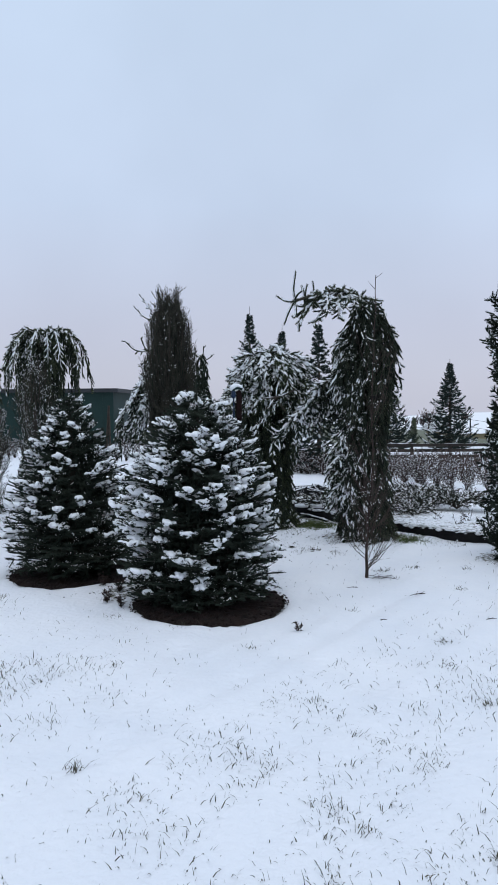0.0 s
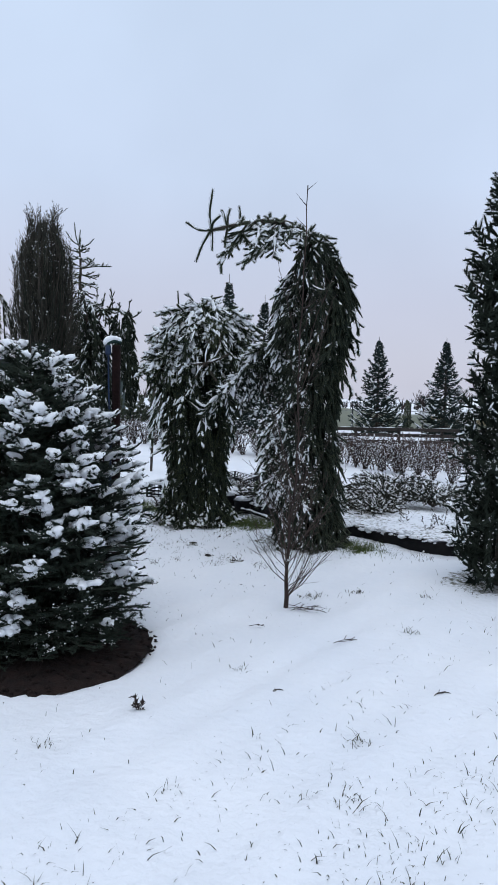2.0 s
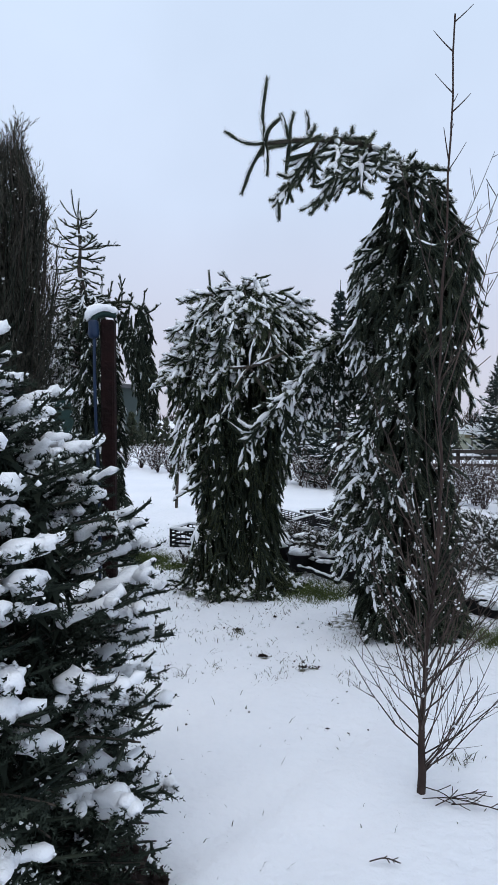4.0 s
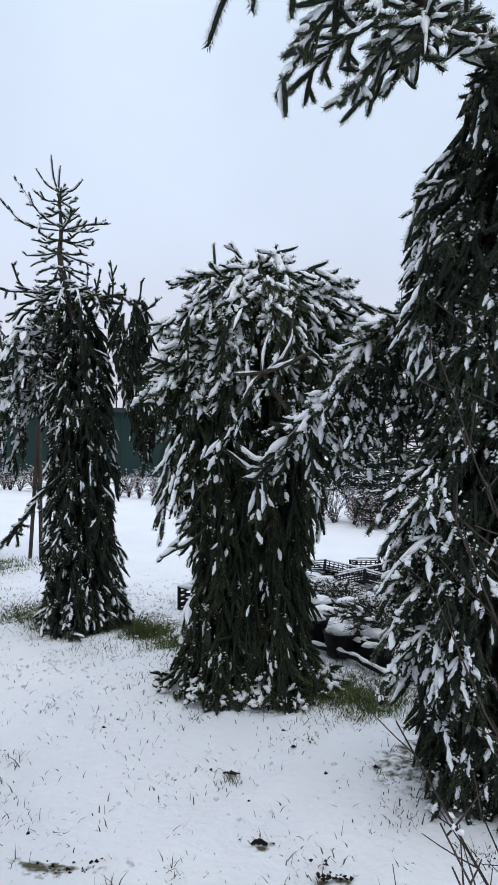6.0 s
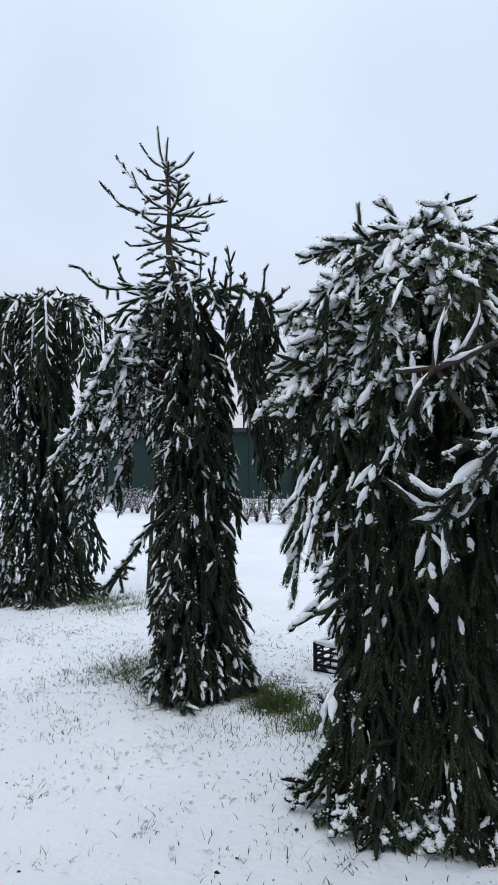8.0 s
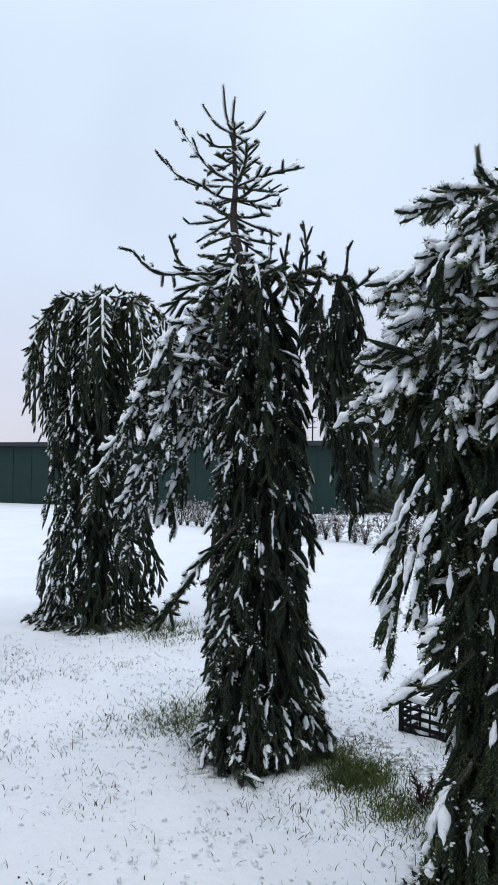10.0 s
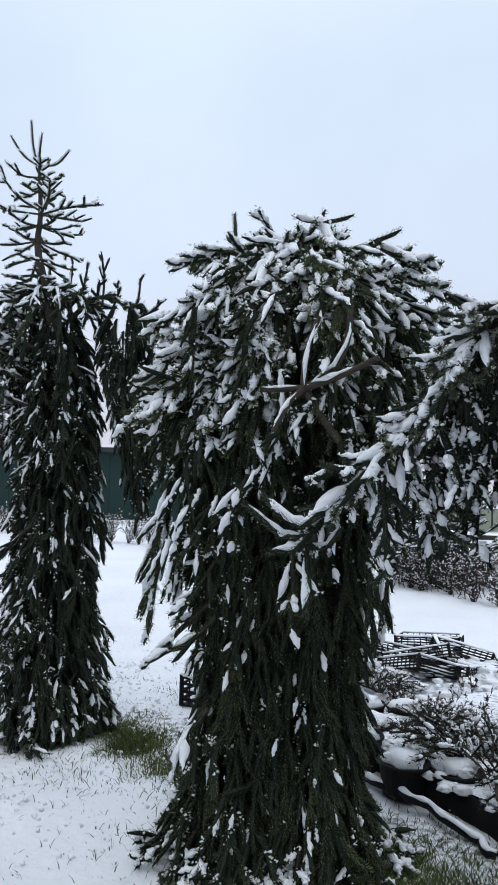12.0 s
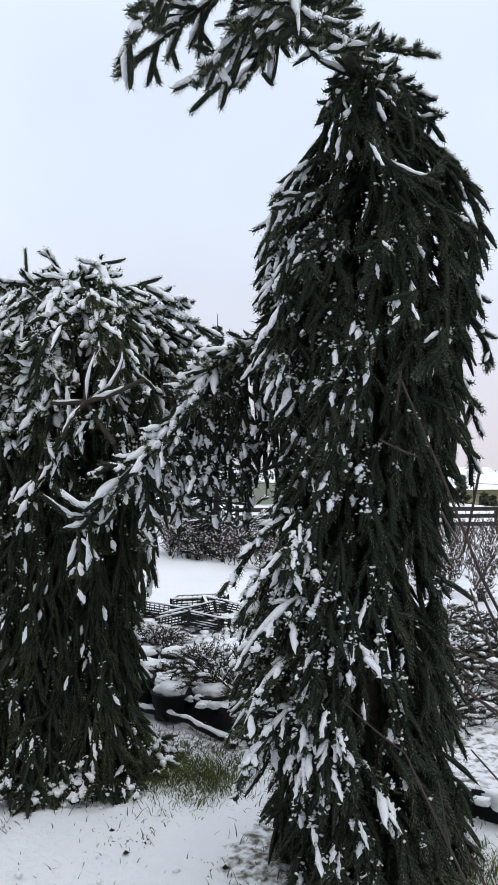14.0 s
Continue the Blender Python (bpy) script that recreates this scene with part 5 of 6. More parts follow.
# ---- grass ----
def blades(n, spots, height, material, label):
    x, y = spots(n)
    n = len(x)
    h = height[0] + (height[1] - height[0]) * rng.random(n) ** 2
    a, b = rng.random(n) * 6.283, rng.random(n) * 6.283
    ln = rng.uniform(0.2, 1.7, n) * h
    p = np.stack([x, y, land(x, y) - 0.01], -1)
    w = np.stack([np.cos(b), np.sin(b), 0 * b], -1) * rng.uniform(0.0012, 0.0028, n)[:, None]
    d = np.stack([np.cos(a) * ln, np.sin(a) * ln, h], -1)
    m = p + 0.55 * d * np.array([0.7, 0.7, 1.2])
    V = np.stack([p - w, p + w, m - w * 0.8, m + w * 0.8, p + d], 1)
    f = np.array([[0, 1, 3], [0, 3, 2], [2, 3, 4]])
    s = Soup()
    s.add(V, (np.arange(n) * 5)[:, None, None] + f[None])
    tagged(s.part("grass", material), label, "grass", kind="stuff")


def off_mulch(x, y):
    return np.logical_and.reduce([np.hypot(x - mx, y - my) > mr * 1.02 for mx, my, mr in MULCH])


def lawn_spots(n):
    x, y = rng.uniform(-4, 5, n), rng.uniform(1.3, 12.5, n)
    p = np.clip(0.12 + 0.9 * wave(x, y, 1.1, 3.0) + 0.5 * wave(x, y, 3.7, 1.0), 0.03, 1) * sm(9, 4, y) + 0.06 + 0.9 * sm(9.3, 11.0, y) * sm(0.5, -0.4, x) * np.clip(0.45 + 0.7 * wave(x, y, 2.6, 2.0), 0, 1)
    p *= np.where((y > 4.9) & (y < 8.5), 0.25, 1.0)
    p = p + 1.1 * sm(0.1, 1.2, x) * sm(5.0, 3.4, y) * np.clip(0.35 + 0.9 * wave(x, y, 2.1, 5.0), 0, 1)
    keep = (rng.random(n) < p) & off_mulch(x, y)
    return x[keep], y[keep]


def patch_spots(n):
    x, y = rng.uniform(-5, 4, n), rng.uniform(7, 15, n)
    keep = rng.random(n) < bare_patch(x, y) * 0.8
    return x[keep], y[keep]


def green_spots(n):
    c = np.array([(-0.72, 11.3, 0.14), (-0.66, 11.2, 0.10), (-1.75, 11.6, 0.22), (0.95, 10.15, 0.2), (0.92, 9.98, 0.14), (0.80, 10.08, 0.12), (-3.0, 13.5, 0.25), (1.95, 9.0, 0.15), (-0.3, 10.9, 0.15)])
    k = rng.integers(0, len(c), n)
    return c[k, 0] + rng.normal(0, 1, n) * c[k, 2], c[k, 1] + rng.normal(0, 1, n) * c[k, 2]


def worn_spots(n):
    x, y = rng.uniform(-1.6, 1.5, n), rng.uniform(7.9, 9.9, n)
    keep = rng.random(n) < np.clip(0.9 * wave(x, y, 4.2, 2.5) + 0.35 * wave(x, y, 9.0, 1.0), 0, 1) * sm(7.9, 8.3, y)
    return x[keep], y[keep]


def tuft_spots(n):
    m = 120
    cx, cy = rng.uniform(-2.6, 2.8, m), rng.uniform(1.8, 11.5, m)
    ok = off_mulch(cx, cy) & (rng.random(m) < np.where((cy > 5) & (cy < 8), 0.4, 1.0))
    cx, cy = cx[ok], cy[ok]
    k = rng.integers(0, len(cx), n)
    r = 0.02 + 0.05 * rng.random(len(cx))
    return cx[k] + rng.normal(0, 1, n) * r[k], cy[k] + rng.normal(0, 1, n) * r[k]


blades(3600, tuft_spots, (0.015, 0.055), M_GRASS, "tufts of withered grass standing out of the snow")
blades(150000, lawn_spots, (0.010, 0.045), M_GRASS, "withered grass blades poking through thin snow")
blades(11000, worn_spots, (0.008, 0.045), M_GRASS, "blades of withered grass in trodden snow")
blades(60000, patch_spots, (0.015, 0.07), M_GRASS, "sparse withered grass round the feet of the trees")
blades(24000, green_spots, (0.015, 0.06), M_GRASS_GREEN, "patches of wet green grass free of snow")


def snow_crumbs():
    """Small lumps of snow where the grass breaks the cover."""
    n = 16000
    x, y = rng.uniform(-4.2, 3.2, n), rng.uniform(8.6, 13.4, n)
    p = np.clip(0.25 + 0.8 * wave(x, y, 2.4, 1.5), 0, 1) * sm(0.4, -0.6, x) * sm(9.2, 10.4, y) + 0.35 * sm(0.55, 0.25, bare_patch(x, y)) * sm(0.02, 0.2, bare_patch(x, y)) + 0.04
    keep = rng.random(n) < p
    x, y = x[keep], y[keep]
    c = Soup()
    c.grains(np.stack([x, y, land(x, y) + 0.004 + 0.012 * rng.random(len(x))], -1), rng.uniform(0.004, 0.015, len(x)))
    tagged(c.part("snow_crumbs", M_SNOW), "crumbs of snow caught between blades of grass", "snow", kind="stuff")


snow_crumbs()


# ---- hedge ----
def shrub_variant(seed):
    t = thing("hedge_shrub", 0, 0, label="low bare shrub with russet leaves and clinging snow", category="shrub", group="hedge row")
    wood, leaf, snow = Soup(), Soup(), Soup()
    n = 12
    a = rng.random(n) * 6.283
    q = np.linspace(0, 1, 5)[None]
    l, sp = rng.uniform(0.4, 0.68, n)[:, None], rng.uniform(0.05, 0.24, n)[:, None]
    P = np.stack([sp * q * np.cos(a)[:, None], sp * q * np.sin(a)[:, None], l * q - 0.02], -1) + rng.normal(0, 0.015, (n, 5, 3))
    wood.tubes(P, 0.007 * np.linspace(1, 0.4, 5)[None], 4)
    tw = side_twigs(P, 8, 0.2, 45, 0.0, 0.12, 1, None, s=3)
    wood.tubes(tw, 0.0035 * np.linspace(1, 0.5, 3)[None], 3)
    leaf.needles(tw, 8, 0.03, 0.022, 60)
    p = along(tw, rng.uniform(0.2, 1, (len(tw), 4))).reshape(-1, 3)
    snow.grains(p + np.array([0, 0, 0.006]) + rng.normal(0, 0.006, p.shape), rng.uniform(0.005, 0.016, len(p)))
    for part_, name_, m_ in ((wood, "stem", M_TWIG), (leaf, "leaves", M_LEAF), (snow, "snow", M_SNOW)):
        tagged(part_.part(name_, m_, t), kind="stuff")
    return t


HEDGE = [(5.3, 12.6), (4.17, 13.9), (3.2, 15.7), (2.0, 16.7), (0.9, 17.9), (-1.74, 20.2), (-2.7, 21.4), (-8.5, 24.2), (-13.0, 25.5)]


def hedge():
    kinds = [shrub_variant(k) for k in range(3)]
    p = np.array(HEDGE)
    seg = np.hypot(*np.diff(p, axis=0).T)
    d = np.concatenate([[0], np.cumsum(seg)])
    used = [False] * 3
    for k, s in enumerate(np.arange(0.2, d[-1], 0.37)):
        x = np.interp(s, d, p[:, 0]) + rng.normal(0, 0.06)
        y = np.interp(s, d, p[:, 1]) + rng.normal(0, 0.08)
        z = float(land(np.array(x), np.array(y)))
        m = pose(x, y, z, 0, 0, rng.random() * 360) @ Matrix.Diagonal((*(3 * [rng.uniform(0.82, 1.1)]), 1))
        v = k % 3
        if not used[v]:
            kinds[v].matrix_basis, used[v] = m, True
        else:
            copy_thing(kinds[v], m @ Matrix.Diagonal((*[1 / c for c in kinds[v].scale], 1)))


hedge()


# ---- green building ----
def green_hall():
    b = thing("green_hall", -18.2, 33.0, -0.25, 0, "long low dark green sheet-metal hall with a dark roof edge", "building")
    part("wall", box(-12, 12, 0, 9, 0, 2.5, 0), M_GREEN_WALL, b)
    part("roof", box(-12.25, 12.25, -0.3, 9.3, 2.5, 2.68, 0.02), M_DARK, b)
    for k in range(24):
        part("wall_seam", box(-12 + k + 0.48, -12 + k + 0.52, -0.02, -0.004, 0.05, 2.45, 0), M_GREEN_WALL, b)


green_hall()


# ---- steel post ----
def steel_post():
    t = thing("steel_post", -0.10, 7.2, label="rust-brown square steel post with a blue hose and snow cap", category="post")
    part("post", box(-0.025, 0.03, -0.025, 0.03, -0.05, 1.860, 0.008), M_RUST, t)
    s = Soup()
    s.tubes(bend([(-0.05, -0.02, 1.800), (-0.045, -0.03, 1.5), (-0.03, -0.035, 1.0), (-0.045, -0.04, 0.02)], 14), 0.007, 7)
    s.part("hose", M_BLUE, t, "thin blue plastic hose")
    s = Soup()
    s.tubes(bend([(-0.052, -0.02, 1.780), (-0.052, -0.02, 1.795), (-0.052, -0.02, 1.810), (-0.052, -0.02, 1.850), (-0.052, -0.02, 1.860)], 9), np.array([[0.0, 0.018, 0.022, 0.024, 0.024, 0.021, 0.021, 0.016, 0.0]]), 12)
    s.part("coupling", M_BLUE, t, "blue plastic hose coupling")
    s = Soup()
    s.tubes(bend([(-0.052, -0.02, 1.840), (-0.045, -0.015, 1.875), (-0.01, 0.0, 1.885), (0.035, 0.005, 1.880)], 10), 0.014, 8)
    s.part("pipe", M_GREEN_WALL, t, "short dark green pipe bend")
    c = Soup()
    c.tubes(bend([(-0.078, -0.025, 1.850), (-0.066, -0.018, 1.890), (-0.02, 0.0, 1.908), (0.015, 0.005, 1.902), (0.042, 0.01, 1.885)], 12), np.array([[0.0, 0.014, 0.022, 0.027, 0.026, 0.024, 0.021, 0.022, 0.020, 0.022, 0.016, 0.0]]), 9, 0.8, 0.08)
    c.part("snow", M_SNOW, t, "cap of fresh snow")


steel_post()


# ---- raised bed behind the trees ----
BED_EDGE = [(0.5, 11.3), (0.74, 10.98), (1.14, 10.5), (1.6, 9.85), (2.05, 9.45), (2.4, 9.1), (2.72, 8.78), (3.3, 8.45), (4.2, 8.1)]


def raised_bed():
    e = bend([(x, y, 0) for x, y in BED_EDGE], 60)[0]
    e[:, :2] += 0.03 * np.stack([wave(e[:, 0], e[:, 1], 3.0), wave(e[:, 1], e[:, 0], 3.3)], -1)
    wall, top = Soup(), Soup()
    h = 0.125 + 0.02 * wave(e[:, 0], e[:, 1], 5.0)
    n = np.array([0.68, 0.73, 0])
    rows_ = [e + np.array([0, 0, -0.04]), e + np.stack([0 * h, 0 * h, h], -1), e + n * 0.012 + np.stack([0 * h, 0 * h, h], -1), e + n * 0.012 + np.array([0, 0, -0.04])]
    V = np.stack(rows_, 1)
    i, j = np.meshgrid(np.arange(59), np.arange(3), indexing="ij")
    q = np.stack([i * 4 + j, (i + 1) * 4 + j, (i + 1) * 4 + j + 1, i * 4 + j + 1], -1).reshape(-1, 4)
    wall.add(V, np.concatenate([q[:, [0, 1, 2]], q[:, [0, 2, 3]]]))
    tagged(wall.part("bed_edging", M_BLACK), "black plastic edging along a raised snowy bed", "edging", kind="structure")
    cap = Soup()
    u = rng.random(420)
    lip = along((e + np.stack([0 * h, 0 * h, h], -1))[None], u[None])[0]
    p = lip + n * 0.07 + rng.normal(0, 1, (420, 3)) * np.array([0.05, 0.05, 0.006]) + np.array([0, 0, -0.004])
    cap.lumps(p, rng.uniform(0.012, 0.05, 420), 0.38)
    tagged(cap.part("edge_snow", M_SNOW), "lumps of snow along the edge of the bed", "snow", kind="stuff")
    m = 44
    u = np.linspace(0, 1, m)[None, :, None]
    G = e[:, None] + n * (0.014 + 2.6 * u)
    G[:, :, 2] = (0.125 * (1 - sm(0.3, 1.0, u[..., 0])) + 0.006) + 0.018 * wave(G[:, :, 0], G[:, :, 1], 7.0) * (1 - u[..., 0]) - 0.04 * sm(0.9, 1.0, u[..., 0])
    i, j = np.meshgrid(np.arange(59), np.arange(m - 1), indexing="ij")
    q = np.stack([i * m + j, (i + 1) * m + j, (i + 1) * m + j + 1, i * m + j + 1], -1).reshape(-1, 4)
    top.add(G, np.concatenate([q[:, [0, 1, 2]], q[:, [0, 2, 3]]]))
    ob = tagged(top.part("planting_bed", ground.data.materials[0]), "raised planting bed under patchy snow", "bed", kind="structure")
    at = ob.data.attributes.new("bare", "FLOAT", "POINT")
    at.data.foreach_set("value", (0.42 + 0.1 * wave(G[:, :, 0], G[:, :, 1], 2.0)).astype(np.float32).ravel())


raised_bed()


def creeping_juniper(x, y, R, turn, label):
    t = thing("creeping_juniper", x, y, 0.05, turn, label, "shrub", "creeping junipers in the bed")
    wood, crown, snow = Soup(), Soup(), Soup()
    n = 24
    a = rng.random(n) * 6.283
    l = R * rng.uniform(0.5, 1.1, n)
    q = np.linspace(0, 1, 6)[None]
    P = np.stack([l[:, None] * q * np.cos(a)[:, None], l[:, None] * q * np.sin(a)[:, None], 0.02 + 0.2 * np.sin(q * 2.2) * rng.uniform(0.4, 1, (n, 1))], -1)
    wood.tubes(P, 0.006, 4)
    tw = side_twigs(P, 10, 0.15, 42, 0.0, 0.2, 1, 0.6)
    clothe(crown, tw, 0.005, 18, 0.022, 0.006, 3, 35)
    t2 = side_twigs(tw, 3, 0.07, 40, 0.0, 0.3, 0.9, 0.6, s=3)
    crown.needles(t2, 8, 0.020, 0.006, 35, 0.003)
    lay_snow(snow, tw, 0.5, 0.013, level=0.2, span=(0.3, 0.8), s=6)
    clots(snow, tw, 0.8, 9, 0.009)
    tagged(wood.part("stem", M_BARK, t), kind="stuff")
    crown.part("crown", M_JUNIPER, t)
    tagged(crown.core.part("shoot", M_SHOOT, t), kind="stuff")
    tagged(snow.part("snow", M_SNOW, t, "wet clinging snow"), kind="stuff")
    return t


cj = creeping_juniper(1.22, 10.95, 0.5, 0, "low spreading juniper half buried in snow")
for x, y, k, r in ((3.25, 11.2, 1.2, 80), (2.9, 12.2, 1.25, 190), (3.9, 11.0, 1.1, 250), (2.35, 10.5, 0.95, 130), (1.0, 11.5, 0.7, 300), (1.75, 10.6, 1.0, 30), (2.6, 11.3, 1.25, 140), (0.72, 12.3, 0.6, 20)):
    copy_thing(cj, pose(x, y, 0.03, 0, 0, r) @ Matrix.Diagonal((k, k, k, 1)))


def snow_mounds():
    c = Soup()
    n = 420
    x = rng.uniform(0.55, 2.4, n)
    y = 11.3 + rng.random(n) * 1.9
    keep = (x - 0.55) * 0.7 + (y - 11.3) > 0.1
    p = np.stack([x, y, 0.02 + 0.03 * rng.random(n)], -1)[keep]
    c.lumps(p, 0.02 + 0.085 * rng.random(len(p)) ** 2, 0.34)
    tagged(c.part("snow_mounds", M_SNOW), "small mounds of snow over stubble in the bed", "snow", kind="stuff")
    for k in range(26):
        weed(rng.uniform(0.75, 2.3), 11.6 + 1.4 * rng.random(), rng.uniform(0.1, 0.2), 2, "dry dark stalk standing out of the snowy bed", 0.05, group="dry stalks in the bed")


def weed(x, y, h, n, label, z=0.0, name="weed", group=""):
    t = thing(name, x, y, z, rng.random() * 360, label, "weed", group)
    s = Soup()
    a = rng.random(n) * 6.283
    q = np.linspace(0, 1, 5)[None]
    l = h * rng.uniform(0.5, 1.1, n)[:, None]
    P = np.stack([0.35 * l * q ** 1.3 * np.cos(a)[:, None], 0.35 * l * q ** 1.3 * np.sin(a)[:, None], l * q - 0.01], -1)
    s.tubes(P, 0.0025 * np.linspace(1, 0.5, 5)[None], 3)
    tw = side_twigs(P, 4, h * 0.28, 45, 0, 0.3, 1, None)
    s.tubes(tw, 0.0016, 3)
    s.needles(tw, 6, 0.022, 0.009, 55)
    tagged(s.part("stalk", M_TWIG, t), kind="stuff")


for x, y, h, n in ((0.37, 5.37, 0.10, 4), (2.55, 9.75, 0.28, 6), (2.75, 9.4, 0.25, 5), (2.95, 9.6, 0.3, 5), (1.05, 11.6, 0.22, 12), (0.85, 11.9, 0.26, 14), (1.3, 11.9, 0.2, 8), (0.75, 11.3, 0.15, 9), (-1.25, 6.2, 0.14, 10), (-1.1, 6.05, 0.10, 8), (-1.0, 6.35, 0.13, 9), (-1.2, 6.55, 0.16, 12), (-1.4, 6.75, 0.12, 9), (-0.98, 6.6, 0.12, 10), (-0.28, 11.0, 0.14, 10), (-0.05, 11.4, 0.16, 9)):
    weed(x, y, h, n, "withered weed with dry stalks in the snow", group="withered weeds")


snow_mounds()


# ---- pots, crates and hose between the trees ----
def pot(x, y, r, h, z=0.0):
    t = thing("plant_pot", x, y, z, rng.random() * 90, "black plastic plant pot heaped with snow", "pot", "black plant pots")
    bm = bmesh.new()
    bmesh.ops.create_cone(bm, cap_ends=True, segments=20, radius1=r * 0.82, radius2=r, depth=h, matrix=Matrix.Translation((0, 0, h / 2)))
    part("pot", bm, M_BLACK, t, smooth=False)
    s = Soup()
    s.tubes(bend([(r * math.cos(k * 6.2832 / 24), r * math.sin(k * 6.2832 / 24), h) for k in range(25)], 49), 0.008, 6)
    s.part("rim", M_BLACK, t)
    c = Soup()
    c.lumps(np.array([(0, 0, h + 0.01), (r * 0.4, 0, h + 0.01), (-r * 0.3, r * 0.35, h + 0.012), (0, -r * 0.45, h + 0.01)]), np.array([r * 0.85, r * 0.55, r * 0.55, r * 0.5]), 0.4)
    c.part("snow", M_SNOW, t, "heap of snow")


for x, y, r, h in ((0.58, 11.12, 0.13, 0.17), (0.80, 10.86, 0.12, 0.15), (1.04, 10.84, 0.12, 0.14), (0.66, 11.42, 0.12, 0.14), (0.62, 11.75, 0.12, 0.14), (0.86, 11.7, 0.11, 0.15)):
    pot(x, y, r, h)


def crate(x, y, z, turn, tip=0, label="black plastic crate with slatted sides and snow on it"):
    """A slatted plastic crate, open on top."""
    t = thing("plastic_crate", x, y, z, turn, label, "crate", "black plastic crates")
    t.matrix_basis = pose(x, y, z, tip, 0, turn)
    L, W, H = 0.3, 0.2, 0.2
    part("base", box(-L, L, -W, W, 0, 0.012, 0.002), M_BLACK, t)
    for sx in (-1, 1):
        for sy in (-1, 1):
            part("corner_post", box(sx * L - 0.012, sx * L + 0.012, sy * W - 0.012, sy * W + 0.012, 0, H, 0.003), M_BLACK, t)
    for z0, z1 in ((0.035, 0.055), (0.085, 0.105), (0.135, 0.15), (0.175, 0.2)):
        for sy in (-1, 1):
            part("slat", box(-L, L, sy * W - 0.006, sy * W + 0.006, z0, z1, 0.001), M_BLACK, t)
        for sx in (-1, 1):
            part("slat", box(sx * L - 0.006, sx * L + 0.006, -W, W, z0, z1, 0.001), M_BLACK, t)
    for k in range(9):
        x0 = -L + 0.06 * (k + 1)
        for sy in (-1, 1):
            part("rib", box(x0 - 0.004, x0 + 0.004, sy * W - 0.004, sy * W + 0.004, 0.01, H - 0.01, 0), M_BLACK, t)
    s = Soup()
    for sy in (-1, 1):
        s.tubes(bend([(-L, sy * W, H), (0, sy * W, H + 0.002), (L, sy * W, H)], 14), 0.020 * (0.6 + 0.6 * rng.random((1, 14))), 6)
    for sx in (-1, 1):
        s.tubes(bend([(sx * L, -W, H), (sx * L, W, H)], 10), 0.019 * (0.6 + 0.6 * rng.random((1, 10))), 6)
    s.lumps(np.stack([rng.uniform(-0.85 * L, 0.85 * L, 26), rng.uniform(-0.8 * W, 0.8 * W, 26), np.full(26, 0.03)], -1), rng.uniform(0.05, 0.10, 26), 0.5)
    tagged(s.part("snow", M_SNOW, t, "snow on the rims"), kind="stuff")
    return t


c0 = crate(-0.20, 11.98, 0.0, -20)
for x, y, z, r in ((0.62, 12.95, 0, 15), (1.02, 12.98, 0.04, -58), (1.1, 13.35, 0.05, -18), (1.45, 13.4, 0.03, 14), (0.75, 13.5, 0.05, 32), (1.2, 13.9, 0.06, -12), (1.3, 13.15, 0.02, 68)):
    copy_thing(c0, pose(x, y, z - 0.03, 20 * math.sin(5 * x), 17 * math.cos(9 * x), r) @ Matrix.Diagonal((0.9, 0.9, 0.5, 1)))


def hose():
    t = thing("garden_hose", 0, 0, label="dark hose lying on the ground under a ridge of snow", category="hose")
    p = bend([(0.52, 11.0, 0.03), (0.66, 10.88, 0.04), (0.82, 10.72, 0.05), (0.94, 10.58, 0.04), (1.07, 10.4, 0.03), (1.12, 10.3, 0.02)], 30)
    p = p + 0.012 * np.stack([np.sin(np.arange(30) * 0.9), np.cos(np.arange(30) * 1.3), 0 * np.arange(30)], -1)[None]
    s, c = Soup(), Soup()
    s.tubes(p, 0.02, 8)
    s.part("tube", M_BLACK, t)
    c.tubes(p + np.array([0, 0, 0.016]), 0.02 * (0.55 + 0.6 * rng.random((1, 30))), 7, 0.7, 0.12)
    c.part("snow", M_SNOW, t, "ridge of snow")


hose()


# ---- stakes ----
def stake(x, y, h, lean, turn, label):
    t = thing("tree_stake", x, y, 0, turn, label, "stake", "tree stakes")
    s = Soup()
    s.tubes(bend([(0, 0, -0.05), (lean * 0.5, 0, h * 0.5), (lean, 0, h)], 8), 0.023, 8)
    s.part("pole", M_BARK, t)


stake(-2.86, 14.1, 1.7, 0.12, 0, "dark wooden stake leaning behind a weeping spruce")
stake(-2.72, 14.1, 1.5, -0.02, 20, "slim dark stake beside a weeping spruce")
stake(-0.92, 14.9, 1.6, 0.06, 0, "dark wooden stake standing alone in the snow")


# ---- low board fence and scrub ----
def board_fence(x0, x1, y):
    z = float(land(np.array((x0 + x1) / 2), np.array(y)))
    t = thing("board_fence", x0, y, z - 0.12, 0, "low weathered fence of horizontal boards with snow", "fence")
    n = int((x1 - x0) / 1.2)
    for k in range(n + 1):
        part("post", box(k * 1.2 - 0.04, k * 1.2 + 0.04, 0.02, 0.1, -0.1, 0.62, 0.006), M_PLANK, t)
    for k in range(n):
        for z0 in (0.14, 0.32, 0.48):
            part("board", box(k * 1.2 + 0.005, k * 1.2 + 1.195, -0.02, 0.016, z0, z0 + 0.09, 0.004), M_PLANK, t)
    s = Soup()
    s.tubes(bend([(0, 0, 0.58), (n * 1.2, 0, 0.58)], 60), 0.010 * np.clip(rng.normal(0.3, 0.6, (1, 60)), 0.02, 1.2), 5)
    tagged(s.part("snow", M_SNOW, t, "strip of snow on the boards"), kind="stuff")


board_fence(2.6, 9.8, 22.0)


